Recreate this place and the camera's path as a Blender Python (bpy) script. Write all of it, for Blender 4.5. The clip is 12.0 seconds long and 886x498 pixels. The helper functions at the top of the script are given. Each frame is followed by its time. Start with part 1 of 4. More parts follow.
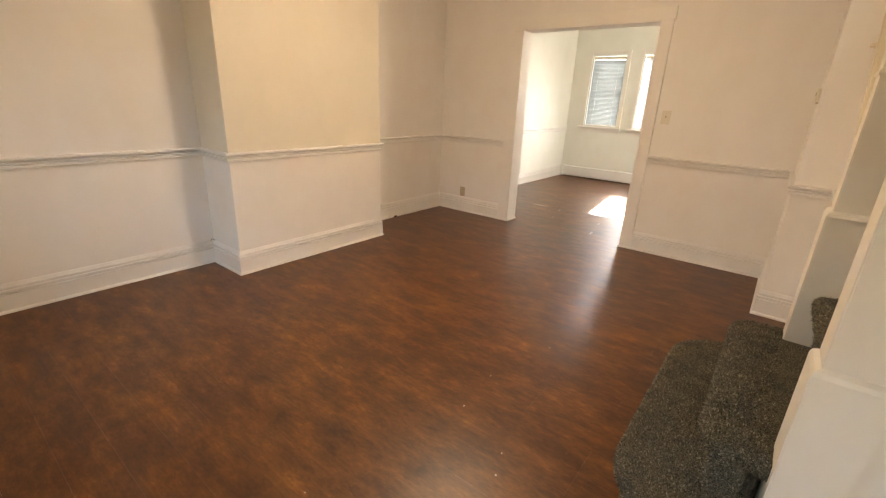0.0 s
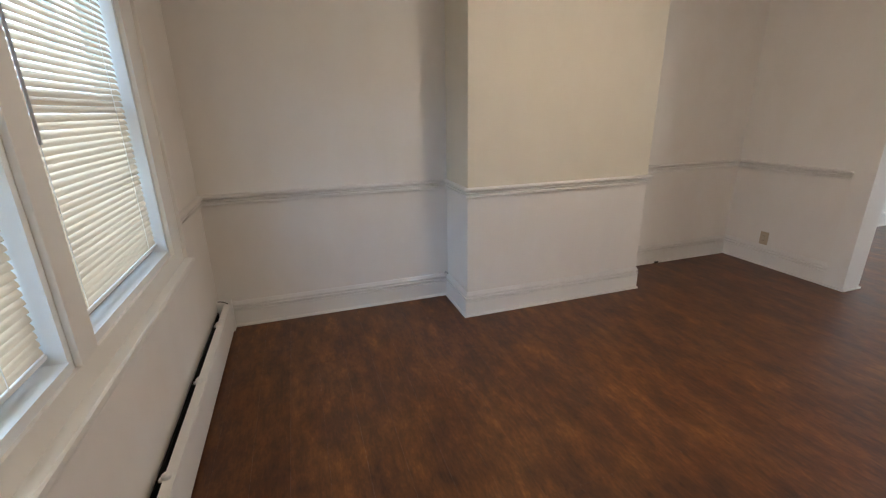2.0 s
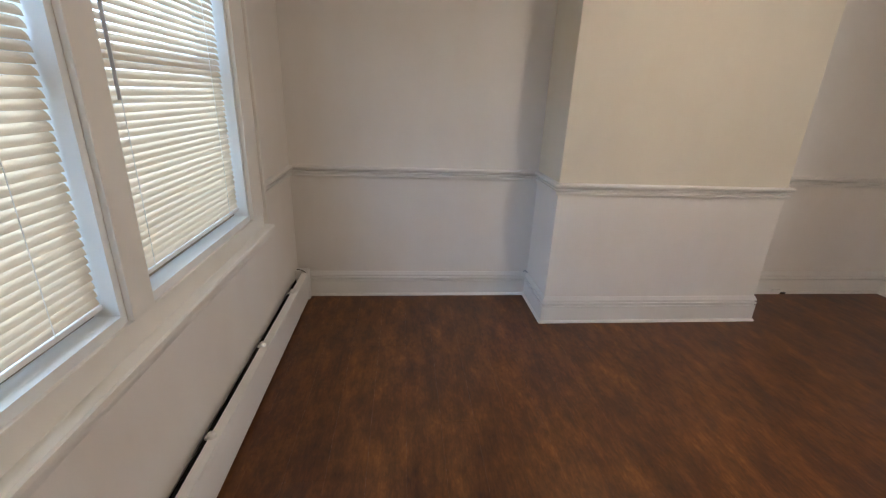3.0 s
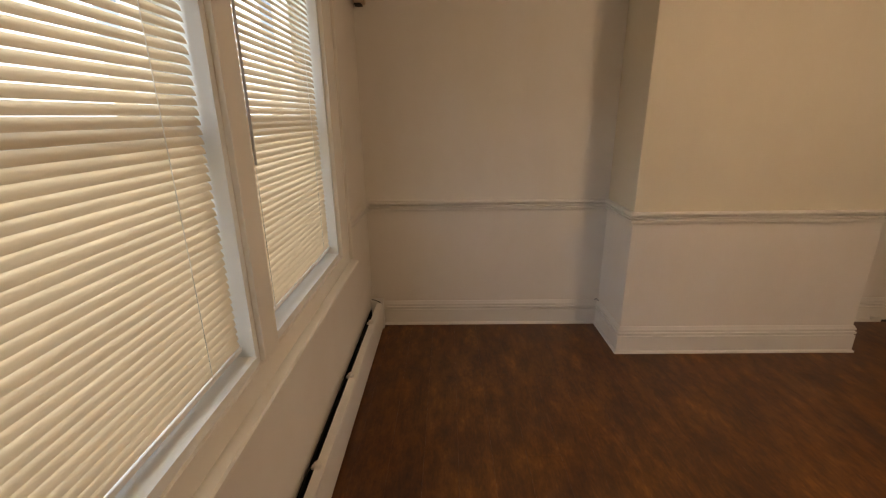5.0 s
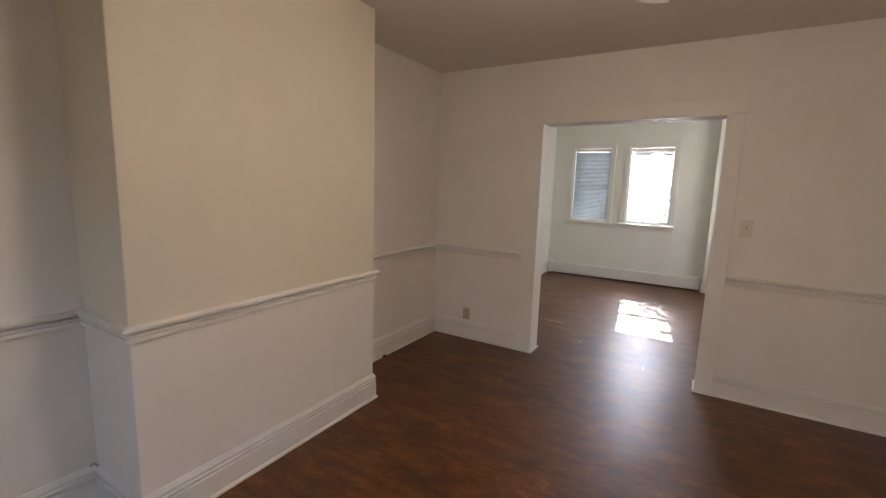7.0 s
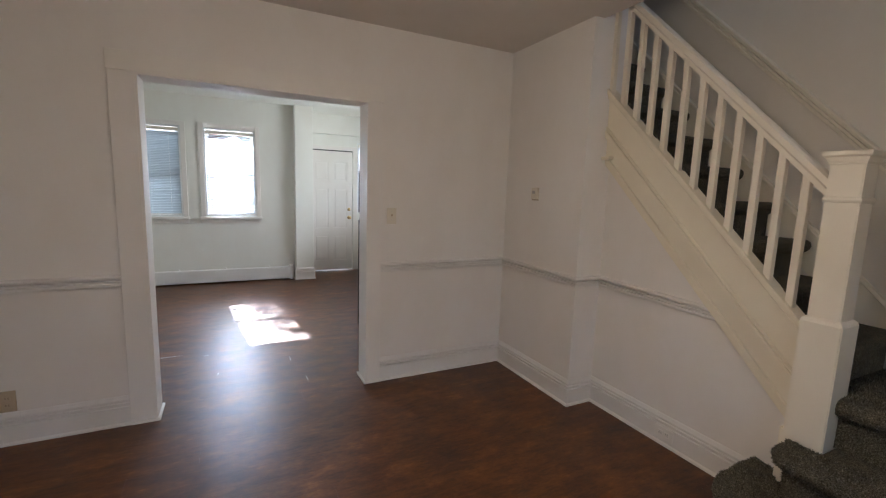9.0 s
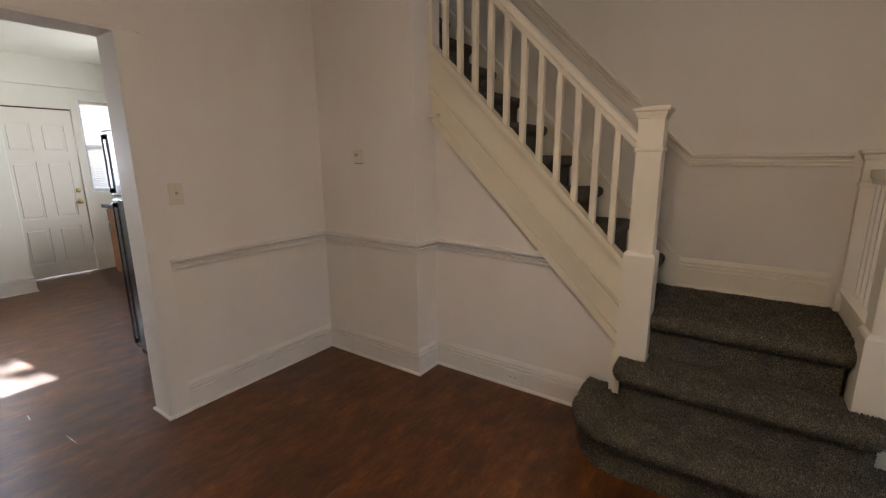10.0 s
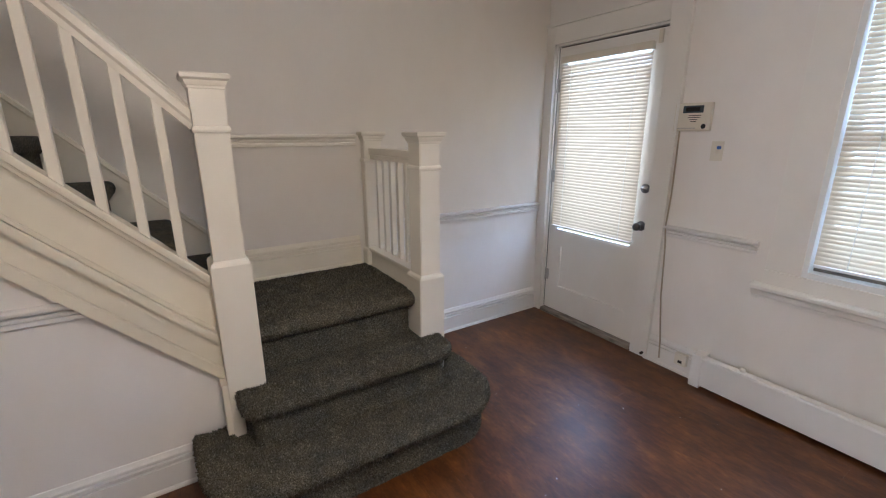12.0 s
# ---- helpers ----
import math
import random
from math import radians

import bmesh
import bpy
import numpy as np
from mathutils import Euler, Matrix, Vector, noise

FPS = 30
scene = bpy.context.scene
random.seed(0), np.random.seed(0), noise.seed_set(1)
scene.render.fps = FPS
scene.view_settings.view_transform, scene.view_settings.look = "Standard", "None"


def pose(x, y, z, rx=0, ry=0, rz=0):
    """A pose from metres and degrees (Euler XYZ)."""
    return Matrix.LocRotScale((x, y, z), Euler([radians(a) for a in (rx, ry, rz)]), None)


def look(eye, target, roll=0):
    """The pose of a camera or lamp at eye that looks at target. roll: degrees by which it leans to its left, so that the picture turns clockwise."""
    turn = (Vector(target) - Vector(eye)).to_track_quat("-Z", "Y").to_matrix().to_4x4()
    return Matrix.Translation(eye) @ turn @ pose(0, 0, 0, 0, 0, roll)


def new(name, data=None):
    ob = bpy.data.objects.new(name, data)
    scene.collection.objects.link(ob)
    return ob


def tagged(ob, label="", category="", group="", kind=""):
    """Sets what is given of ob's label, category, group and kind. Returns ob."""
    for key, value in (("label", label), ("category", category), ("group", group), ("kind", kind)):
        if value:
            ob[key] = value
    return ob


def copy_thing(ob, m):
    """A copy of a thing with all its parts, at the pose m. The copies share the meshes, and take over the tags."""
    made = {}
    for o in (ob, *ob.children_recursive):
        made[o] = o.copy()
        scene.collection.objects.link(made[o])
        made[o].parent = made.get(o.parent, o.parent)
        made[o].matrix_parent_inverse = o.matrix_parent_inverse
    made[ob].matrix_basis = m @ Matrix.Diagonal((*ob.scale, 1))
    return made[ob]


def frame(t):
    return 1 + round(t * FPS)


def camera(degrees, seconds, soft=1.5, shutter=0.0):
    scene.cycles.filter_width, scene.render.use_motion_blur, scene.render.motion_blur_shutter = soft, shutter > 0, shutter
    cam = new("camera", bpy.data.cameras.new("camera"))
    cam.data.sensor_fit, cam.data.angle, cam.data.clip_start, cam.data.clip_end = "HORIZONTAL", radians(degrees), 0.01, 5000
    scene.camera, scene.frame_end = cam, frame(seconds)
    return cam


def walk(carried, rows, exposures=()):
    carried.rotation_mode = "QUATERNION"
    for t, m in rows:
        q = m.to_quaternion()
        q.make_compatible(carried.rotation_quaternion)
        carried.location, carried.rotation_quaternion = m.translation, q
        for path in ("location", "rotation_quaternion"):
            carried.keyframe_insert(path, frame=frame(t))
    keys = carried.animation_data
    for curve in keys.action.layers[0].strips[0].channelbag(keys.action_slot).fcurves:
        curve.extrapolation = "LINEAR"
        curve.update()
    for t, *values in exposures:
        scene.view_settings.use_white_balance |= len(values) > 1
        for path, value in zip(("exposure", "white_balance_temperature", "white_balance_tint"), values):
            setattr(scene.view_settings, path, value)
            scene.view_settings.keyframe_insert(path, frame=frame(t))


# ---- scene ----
# ---- camera and walk ----
cam = camera(92.0, 12.0, soft=1.2)
PATH = [
    (0, (0.172, -3.447, 1.313), (1.668, -2.293, 0.657), 2.5),
    (0.5, (0.329, -3.46, 1.374), (1.648, -2.116, 0.699), 1.3),
    (1, (0.428, -3.275, 1.421), (1.444, -1.691, 0.744), 0.7),
    (1.5, (0.503, -3.093, 1.425), (1.359, -1.391, 0.813), -0.6),
    (2, (0.603, -2.951, 1.389), (1.203, -1.146, 0.769), -0.9),
    (2.5, (0.692, -2.847, 1.387), (1.032, -1.0, 0.701), 2.1),
    (3, (0.72, -2.8, 1.364), (0.907, -0.928, 0.684), 2.3),
    (3.5, (0.684, -2.822, 1.382), (0.658, -0.929, 0.736), 0.1),
    (3.7, (0.645, -2.834, 1.393), (0.473, -0.943, 0.764), -0.6),
    (5.5, (0.553, -2.828, 1.456), (0.764, -0.92, 0.898), -1.2),
    (6, (0.625, -2.718, 1.432), (1.375, -0.913, 1.008), 0.8),
    (6.5, (0.78, -2.479, 1.483), (2.061, -0.979, 1.155), 1.3),
    (7, (0.882, -2.254, 1.483), (2.579, -1.237, 1.19), 1.8),
    (7.2, (0.927, -2.099, 1.5), (2.747, -1.322, 1.209), 3.3),
    (8.8, (1.447, -1.473, 1.464), (3.291, -2.214, 1.24), 3.0),
    (9, (1.545, -1.476, 1.451), (3.317, -2.362, 1.177), 1.9),
    (9.5, (1.787, -1.462, 1.445), (3.295, -2.719, 1.061), 0.8),
    (10, (2.005, -1.43, 1.431), (3.114, -3.042, 1.015), -0.4),
    (10.5, (2.188, -1.548, 1.44), (2.814, -3.391, 0.982), -0.5),
    (11, (2.365, -1.648, 1.475), (2.555, -3.578, 0.987), -0.7),
    (11.3, (2.474, -1.675, 1.468), (2.257, -3.603, 0.984), -1.5),
    (11.5, (2.51, -1.703, 1.467), (2.039, -3.581, 0.965), -1.2),
    (12, (2.538, -1.863, 1.456), (1.488, -3.481, 0.927), -0.1),
]
EXPOSURES = [(0.0, 3.53, 7680, 18), (0.5, 3.44, 7530, 18), (1.0, 3.34, 6730, 16), (1.5, 2.96, 6180, 15), (2.0, 2.9, 5810, 14), (2.5, 2.93, 5570, 14), (3.5, 2.81, 6280, 17), (5.5, 2.26, 8730, 25), (6.0, 2.78, 8310, 26), (6.5, 2.93, 6980, 24), (7.0, 2.55, 6300, 20), (7.2, 2.5, 6300, 19), (9.0, 2.58, 5650, 16), (9.5, 2.53, 5610, 15), (10.0, 2.5, 6130, 18), (10.5, 3.02, 6190, 20), (11.0, 3.21, 5710, 18), (11.5, 3.17, 5380, 17), (12.0, 3.15, 5230, 16)]
SKY, SUN, LAMP, WEST, EASTL, KITCH_FILL, UPST = 0.05, 5.0, 4.6, 2.6, 8.4, 5.5, 0.5
walk(cam, [(t, look(eye, target, roll)) for t, eye, target, roll in PATH], EXPOSURES)

# ---- world, sun and large lights ----
world = bpy.data.worlds.new("sky")
scene.world = world
world.use_nodes = True
wn = world.node_tree
sky = wn.nodes.new("ShaderNodeTexSky")
sky.sky_type = "NISHITA"
sky.sun_disc = False
sky.sun_elevation, sky.sun_rotation = radians(35), radians(83)
wn.links.new(sky.outputs[0], wn.nodes["Background"].inputs[0])
wn.nodes["Background"].inputs[1].default_value = SKY

sun_data = bpy.data.lights.new("sun", "SUN")
sun_data.energy, sun_data.angle, sun_data.color = SUN, radians(0.5), (1.0, 0.95, 0.86)
sun = new("sun", sun_data)
sun.matrix_world = look((20, 1, 14), Vector((20, 1, 14)) + Vector((-1.0, -0.122, -0.71)))


def window_light(name, place, facing, width, height, power, colour):
    """The sky's light in a window's opening, outside the glass."""
    data = bpy.data.lights.new(name, "AREA")
    data.shape, data.size, data.size_y, data.energy, data.color = "RECTANGLE", width, height, power, colour
    ob = new(name, data)
    ob.matrix_world = look(place, Vector(place) + Vector(facing))
    return ob


# ---- materials ----
def material(name, colour, rough=0.5, metal=0.0, spec=0.5):
    m = bpy.data.materials.new(name)
    m.use_nodes = True
    b = m.node_tree.nodes["Principled BSDF"]
    b.inputs["Base Color"].default_value = (*colour, 1)
    b.inputs["Roughness"].default_value = rough
    b.inputs["Metallic"].default_value = metal
    b.inputs["Specular IOR Level"].default_value = spec
    return m


def node(m, kind, **values):
    n = m.node_tree.nodes.new(kind)
    for key, value in values.items():
        n.inputs[key].default_value = value
    return n


def link(m, a, b):
    m.node_tree.links.new(a, b)


def coords(m, scale=(1, 1, 1), shift=False):
    """World position, scaled; shift moves it at random from object to object."""
    geo = node(m, "ShaderNodeNewGeometry")
    mul = node(m, "ShaderNodeVectorMath")
    mul.operation = "MULTIPLY"
    mul.inputs[1].default_value = scale
    link(m, geo.outputs["Position"], mul.inputs[0])
    if not shift:
        return mul.outputs[0]
    info = node(m, "ShaderNodeObjectInfo")
    far = node(m, "ShaderNodeMath")
    far.operation = "MULTIPLY"
    far.inputs[1].default_value = 61.0
    link(m, info.outputs["Random"], far.inputs[0])
    add = node(m, "ShaderNodeVectorMath")
    add.operation = "ADD"
    link(m, mul.outputs[0], add.inputs[0])
    link(m, far.outputs[0], add.inputs[1])
    return add.outputs[0]


def noise_tex(m, vector, scale, detail=4, rough=0.55):
    n = node(m, "ShaderNodeTexNoise", Scale=scale, Detail=detail, Roughness=rough)
    link(m, vector, n.inputs["Vector"])
    return n.outputs["Fac"]


def ramp(m, fac, stops):
    r = node(m, "ShaderNodeValToRGB")
    el = r.color_ramp.elements
    while len(el) < len(stops):
        el.new(0.5)
    for e, (p, c) in zip(el, stops):
        e.position, e.color = p, (*c, 1)
    link(m, fac, r.inputs[0])
    return r.outputs[0]


def bump(m, height, strength, distance, under=None):
    b = node(m, "ShaderNodeBump", Strength=strength, Distance=distance)
    link(m, height, b.inputs["Height"])
    if under is not None:
        link(m, under, b.inputs["Normal"])
    link(m, b.outputs[0], m.node_tree.nodes["Principled BSDF"].inputs["Normal"])
    return b.outputs[0]


def tinted(m, fac, stops):
    link(m, ramp(m, fac, stops), m.node_tree.nodes["Principled BSDF"].inputs["Base Color"])


def roughened(m, fac, low, high):
    r = node(m, "ShaderNodeMapRange")
    r.inputs["To Min"].default_value, r.inputs["To Max"].default_value = low, high
    link(m, fac, r.inputs["Value"])
    link(m, r.outputs[0], m.node_tree.nodes["Principled BSDF"].inputs["Roughness"])


def painted(name, colour, rough, large, fine):
    """Old paint: brushed or rolled grain over uneven plaster or wood, faintly dirty."""
    m = material(name, colour, rough)
    c = coords(m)
    wide = noise_tex(m, c, 1.6, 3)
    grain = noise_tex(m, c, 210, 2)
    dirt = noise_tex(m, coords(m, (0.8, 0.8, 0.5)), 5.5, 5, 0.55)
    dull = tuple(v * 0.968 * k for v, k in zip(colour, (1.0, 0.99, 0.975)))
    tinted(m, dirt, [(0.3, dull), (0.62, colour)])
    first = bump(m, wide, large, 0.05)
    bump(m, grain, fine, 0.002, first)
    roughened(m, dirt, rough - 0.08, rough + 0.1)
    return m


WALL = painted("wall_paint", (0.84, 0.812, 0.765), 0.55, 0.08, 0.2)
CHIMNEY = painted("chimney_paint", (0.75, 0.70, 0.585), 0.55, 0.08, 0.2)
# cream paint, its tone lowered to take light off the stairwell wall
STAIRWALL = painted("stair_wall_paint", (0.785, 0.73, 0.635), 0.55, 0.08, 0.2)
PANEL = painted("lower_wall_paint", (0.84, 0.803, 0.75), 0.5, 0.08, 0.2)
TRIM = painted("trim_paint", (0.84, 0.815, 0.755), 0.36, 0.06, 0.12)
BOARD = painted("board_paint", (0.81, 0.785, 0.74), 0.45, 0.06, 0.12)
CREAM = painted("cream_trim_paint", (0.82, 0.755, 0.60), 0.36, 0.06, 0.12)
STAIRTRIM = painted("stair_trim_paint", (0.83, 0.77, 0.64), 0.36, 0.06, 0.12)
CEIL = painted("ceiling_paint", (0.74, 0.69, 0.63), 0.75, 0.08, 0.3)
# cream paint with the sun's yellow-green bounce mixed into the colour
FRONT = painted("front_room_paint", (0.84, 0.84, 0.77), 0.55, 0.08, 0.2)
VINYL = painted("white_vinyl", (0.86, 0.88, 0.86), 0.3, 0.02, 0.03)
ENAMEL = painted("heater_enamel", (0.84, 0.83, 0.80), 0.33, 0.03, 0.05)
TAN = painted("tan_plastic", (0.52, 0.42, 0.29), 0.45, 0.02, 0.03)
BEIGE = painted("beige_plastic", (0.40, 0.34, 0.25), 0.45, 0.02, 0.03)
IVORY = painted("ivory_plastic", (0.74, 0.69, 0.58), 0.4, 0.02, 0.03)
DARK = material("dark_gap", (0.02, 0.018, 0.016), 0.8)
BLACK = material("black_appliance", (0.012, 0.012, 0.014), 0.22)
SILVER = material("brushed_silver", (0.55, 0.55, 0.56), 0.3, 1.0)
TARNISH = material("tarnished_chrome", (0.20, 0.19, 0.18), 0.34, 1.0)
BRASS = material("brass", (0.62, 0.46, 0.2), 0.3, 1.0)
LCD = material("keypad_screen", (0.07, 0.09, 0.1), 0.25)
BLUE = material("blue_plastic", (0.03, 0.1, 0.35), 0.4)
GREYCORD = material("grey_wand", (0.45, 0.43, 0.4), 0.3)
OAK = material("orange_oak", (0.42, 0.18, 0.07), 0.4)
tinted(OAK, noise_tex(OAK, coords(OAK, (18, 18, 1.5)), 3.0, 5), [(0.3, (0.3, 0.11, 0.04)), (0.7, (0.5, 0.23, 0.09))])
STONE = material("black_countertop", (0.03, 0.03, 0.032), 0.25)
SILLWOOD = material("worn_threshold", (0.2, 0.17, 0.13), 0.7)
tinted(SILLWOOD, noise_tex(SILLWOOD, coords(SILLWOOD, (14, 2, 14)), 3, 5), [(0.3, (0.09, 0.075, 0.06)), (0.65, (0.36, 0.32, 0.26))])
GROUND = material("dry_lawn", (0.1, 0.12, 0.05), 0.9)
tinted(GROUND, noise_tex(GROUND, coords(GROUND), 1.5, 8), [(0.3, (0.06, 0.09, 0.03)), (0.7, (0.16, 0.15, 0.08))])
BRICK = material("far_brick", (0.25, 0.13, 0.09), 0.85)
tinted(BRICK, noise_tex(BRICK, coords(BRICK, (1, 1, 4)), 2.5, 6), [(0.3, (0.16, 0.08, 0.06)), (0.7, (0.34, 0.2, 0.14))])

# vinyl planks: short dark streaks, orange figure and cloudy patches
PLANK = material("vinyl_plank", (0.12, 0.045, 0.02), 0.34, 0.0, 0.5)


def weighed(m, terms):
    """Sum of factor times weight."""
    total = None
    for fac, weight in terms:
        n = node(m, "ShaderNodeMath")
        n.operation = "MULTIPLY_ADD"
        n.inputs[1].default_value = weight
        n.inputs[2].default_value = 0.0
        link(m, fac, n.inputs[0])
        if total is not None:
            link(m, total, n.inputs[2])
        total = n.outputs[0]
    return total


streak = noise_tex(PLANK, coords(PLANK, (42.0, 3.4, 1.0), True), 1.0, 8, 0.75)
cloud = noise_tex(PLANK, coords(PLANK, (12.0, 4.6, 1.0)), 1.0, 9, 0.76)
patch = noise_tex(PLANK, coords(PLANK, (4.2, 2.6, 1.0)), 1.0, 5, 0.65)
board = node(PLANK, "ShaderNodeObjectInfo").outputs["Random"]
fibre = noise_tex(PLANK, coords(PLANK, (160.0, 11.0, 1.0), True), 1.0, 4, 0.65)
grit = noise_tex(PLANK, coords(PLANK, (75.0, 28.0, 1.0), True), 1.0, 3, 0.6)
figure = weighed(PLANK, [(cloud, 0.50), (patch, 0.26), (streak, 0.10), (fibre, 0.06), (grit, 0.10), (board, 0.02)])
tinted(PLANK, figure, [(0.42, (0.036, 0.0100, 0.0031)), (0.50, (0.085, 0.0266, 0.0061)), (0.57, (0.146, 0.0500, 0.0106)), (0.66, (0.29, 0.1150, 0.0225))])
roughened(PLANK, figure, 0.31, 0.42)
ripple = noise_tex(PLANK, coords(PLANK, (22.0, 2.5, 1.0)), 1.0, 3)
bump(PLANK, fibre, 0.22, 0.002, bump(PLANK, ripple, 0.17, 0.006, bump(PLANK, noise_tex(PLANK, coords(PLANK), 2.2, 2), 0.12, 0.012)))

# cut-pile carpet: grey-olive heather with light flecks, browner where trodden
def carpet(name, source):
    m = material(name, (0.07, 0.065, 0.055), 1.0, 0.0, 0.1)
    c = coords(m)
    fleck = noise_tex(m, c, 210, 3, 0.7)
    worn = noise_tex(m, c, 9, 5, 0.65)
    if source == "island":
        geo = node(m, "ShaderNodeNewGeometry")
        grey = ramp(m, geo.outputs["Random Per Island"], [(0.0, (0.050, 0.047, 0.040)), (0.5, (0.108, 0.102, 0.086)), (0.85, (0.165, 0.157, 0.134)), (1.0, (0.27, 0.255, 0.225))])
    else:
        grey = ramp(m, fleck, [(0.36, (0.034, 0.032, 0.027)), (0.5, (0.10, 0.094, 0.079)), (0.62, (0.18, 0.17, 0.143)), (0.76, (0.34, 0.32, 0.275))])
        bump(m, fleck, 0.8, 0.008, bump(m, worn, 0.4, 0.02))
    tone = ramp(m, worn, [(0.33, (0.78, 0.79, 0.77)), (0.65, (1.26, 1.17, 0.94))])
    mul = node(m, "ShaderNodeMix")
    mul.data_type, mul.blend_type = "RGBA", "MULTIPLY"
    mul.inputs[0].default_value = 1.0
    link(m, grey, mul.inputs[6])
    link(m, tone, mul.inputs[7])
    link(m, mul.outputs[2], m.node_tree.nodes["Principled BSDF"].inputs["Base Color"])
    return m


CARPET = carpet("carpet", "noise")
PILE = carpet("carpet_pile", "island")

# blind slats: thin vinyl that lets some light through
def slat_vinyl(name, colour, through_colour, share):
    m = material(name, colour, 0.42)
    thin = node(m, "ShaderNodeBsdfTranslucent")
    thin.inputs["Color"].default_value = (*through_colour, 1)
    both = node(m, "ShaderNodeMixShader")
    both.inputs[0].default_value = share
    link(m, m.node_tree.nodes["Principled BSDF"].outputs[0], both.inputs[1])
    link(m, thin.outputs[0], both.inputs[2])
    link(m, both.outputs[0], m.node_tree.nodes["Material Output"].inputs[0])
    return m


SLAT = slat_vinyl("cream_slat_vinyl", (0.68, 0.575, 0.43), (0.88, 0.68, 0.44), 0.08)
SLAT_WHITE = slat_vinyl("white_slat_vinyl", (0.52, 0.56, 0.60), (0.6, 0.68, 0.75), 0.02)
SLAT_GREY = slat_vinyl("grey_slat_vinyl", (0.46, 0.54, 0.60), (0.60, 0.72, 0.8), 0.012)

GLASS = material("window_glass", (1, 1, 1), 0.02)
GLASS.node_tree.nodes["Principled BSDF"].inputs["Transmission Weight"].default_value = 1.0
GLASS.node_tree.nodes["Principled BSDF"].inputs["IOR"].default_value = 1.1

BULB = material("lamp_glass", (0.9, 0.85, 0.75), 0.5)
BULB.node_tree.nodes["Principled BSDF"].inputs["Emission Color"].default_value = (1.0, 0.78, 0.52, 1)
BULB.node_tree.nodes["Principled BSDF"].inputs["Emission Strength"].default_value = 6.0
LEAF = material("tree_leaf", (0.08, 0.12, 0.03), 0.6)
BARK = material("tree_bark", (0.12, 0.09, 0.06), 0.9)


# ---- mesh helpers ----
def box(bm, x0, x1, y0, y1, z0, z1, bevel=0.0):
    x0, x1, y0, y1, z0, z1 = min(x0, x1), max(x0, x1), min(y0, y1), max(y0, y1), min(z0, z1), max(z0, z1)
    vs = [bm.verts.new((x, y, z)) for x in (x0, x1) for y in (y0, y1) for z in (z0, z1)]
    faces = [bm.faces.new([vs[i] for i in f]) for f in ((0, 1, 3, 2), (4, 6, 7, 5), (0, 4, 5, 1), (2, 3, 7, 6), (0, 2, 6, 4), (1, 5, 7, 3))]
    if bevel:
        edges = list({e for f in faces for e in f.edges})
        bmesh.ops.bevel(bm, geom=edges, offset=bevel, segments=2, affect="EDGES", profile=0.6)
    return bm


def boxed(*args, bevel=0.0):
    return box(bmesh.new(), *args, bevel=bevel)


def made(name, bm, mat, smooth=False):
    me = bpy.data.meshes.new(name)
    bmesh.ops.recalc_face_normals(bm, faces=bm.faces[:])
    bm.to_mesh(me)
    bm.free()
    me.materials.append(mat)
    if smooth:
        for p in me.polygons:
            p.use_smooth = True
    return new(name, me)


def structure(name, bm, mat, label=""):
    return tagged(made(name, bm, mat), label, "", "", "structure")


def part(name, bm, mat, parent, label="", smooth=False):
    ob = made(name, bm, mat, smooth)
    ob.parent = parent
    if parent.type != "EMPTY" or parent.parent is not None:
        ob.matrix_parent_inverse = Matrix.Identity(4)
    return tagged(ob, label)


def thing(name, m, label, category, group=""):
    ob = new(name)
    ob.empty_display_size = 0.1
    ob.matrix_world = m
    return tagged(ob, label, category, group)


def sweep(points, profile, z=0.0, sag=()):
    """A moulding: profile of (out from the wall, height), run along plan points with mitred corners; the room is to the right; sag lowers point by point."""
    bm = bmesh.new()
    rings = []
    n = len(points)
    for i, p in enumerate(points):
        p = Vector(p)
        dirs = []
        if i > 0:
            dirs.append((p - Vector(points[i - 1])).normalized())
        if i < n - 1:
            dirs.append((Vector(points[i + 1]) - p).normalized())
        norms = [Vector((d.y, -d.x)) for d in dirs]
        if len(norms) == 2:
            s = norms[0] + norms[1]
            off = s / max(0.2, s.dot(norms[0]))
        else:
            off = norms[0]
        rings.append([bm.verts.new((p.x + off.x * d, p.y + off.y * d, z + h - (sag[i] if sag else 0.0))) for d, h in profile])
    k = len(profile)
    for a, b in zip(rings, rings[1:]):
        for i in range(k):
            bm.faces.new((a[i], b[i], b[(i + 1) % k], a[(i + 1) % k]))
    bm.faces.new(rings[0])
    bm.faces.new(rings[-1][::-1])
    return bm


def prism(bm, poly, axis, a, b):
    """A polygon of (u, v) drawn out along an axis: 'y' takes (x, z), 'x' takes (y, z), 'z' takes (x, y)."""
    def at(u, v, w):
        return {"y": (u, w, v), "x": (w, u, v), "z": (u, v, w)}[axis]
    r0 = [bm.verts.new(at(u, v, a)) for u, v in poly]
    r1 = [bm.verts.new(at(u, v, b)) for u, v in poly]
    k = len(poly)
    for i in range(k):
        bm.faces.new((r0[i], r0[(i + 1) % k], r1[(i + 1) % k], r1[i]))
    bm.faces.new(r0[::-1])
    bm.faces.new(r1)
    return bm


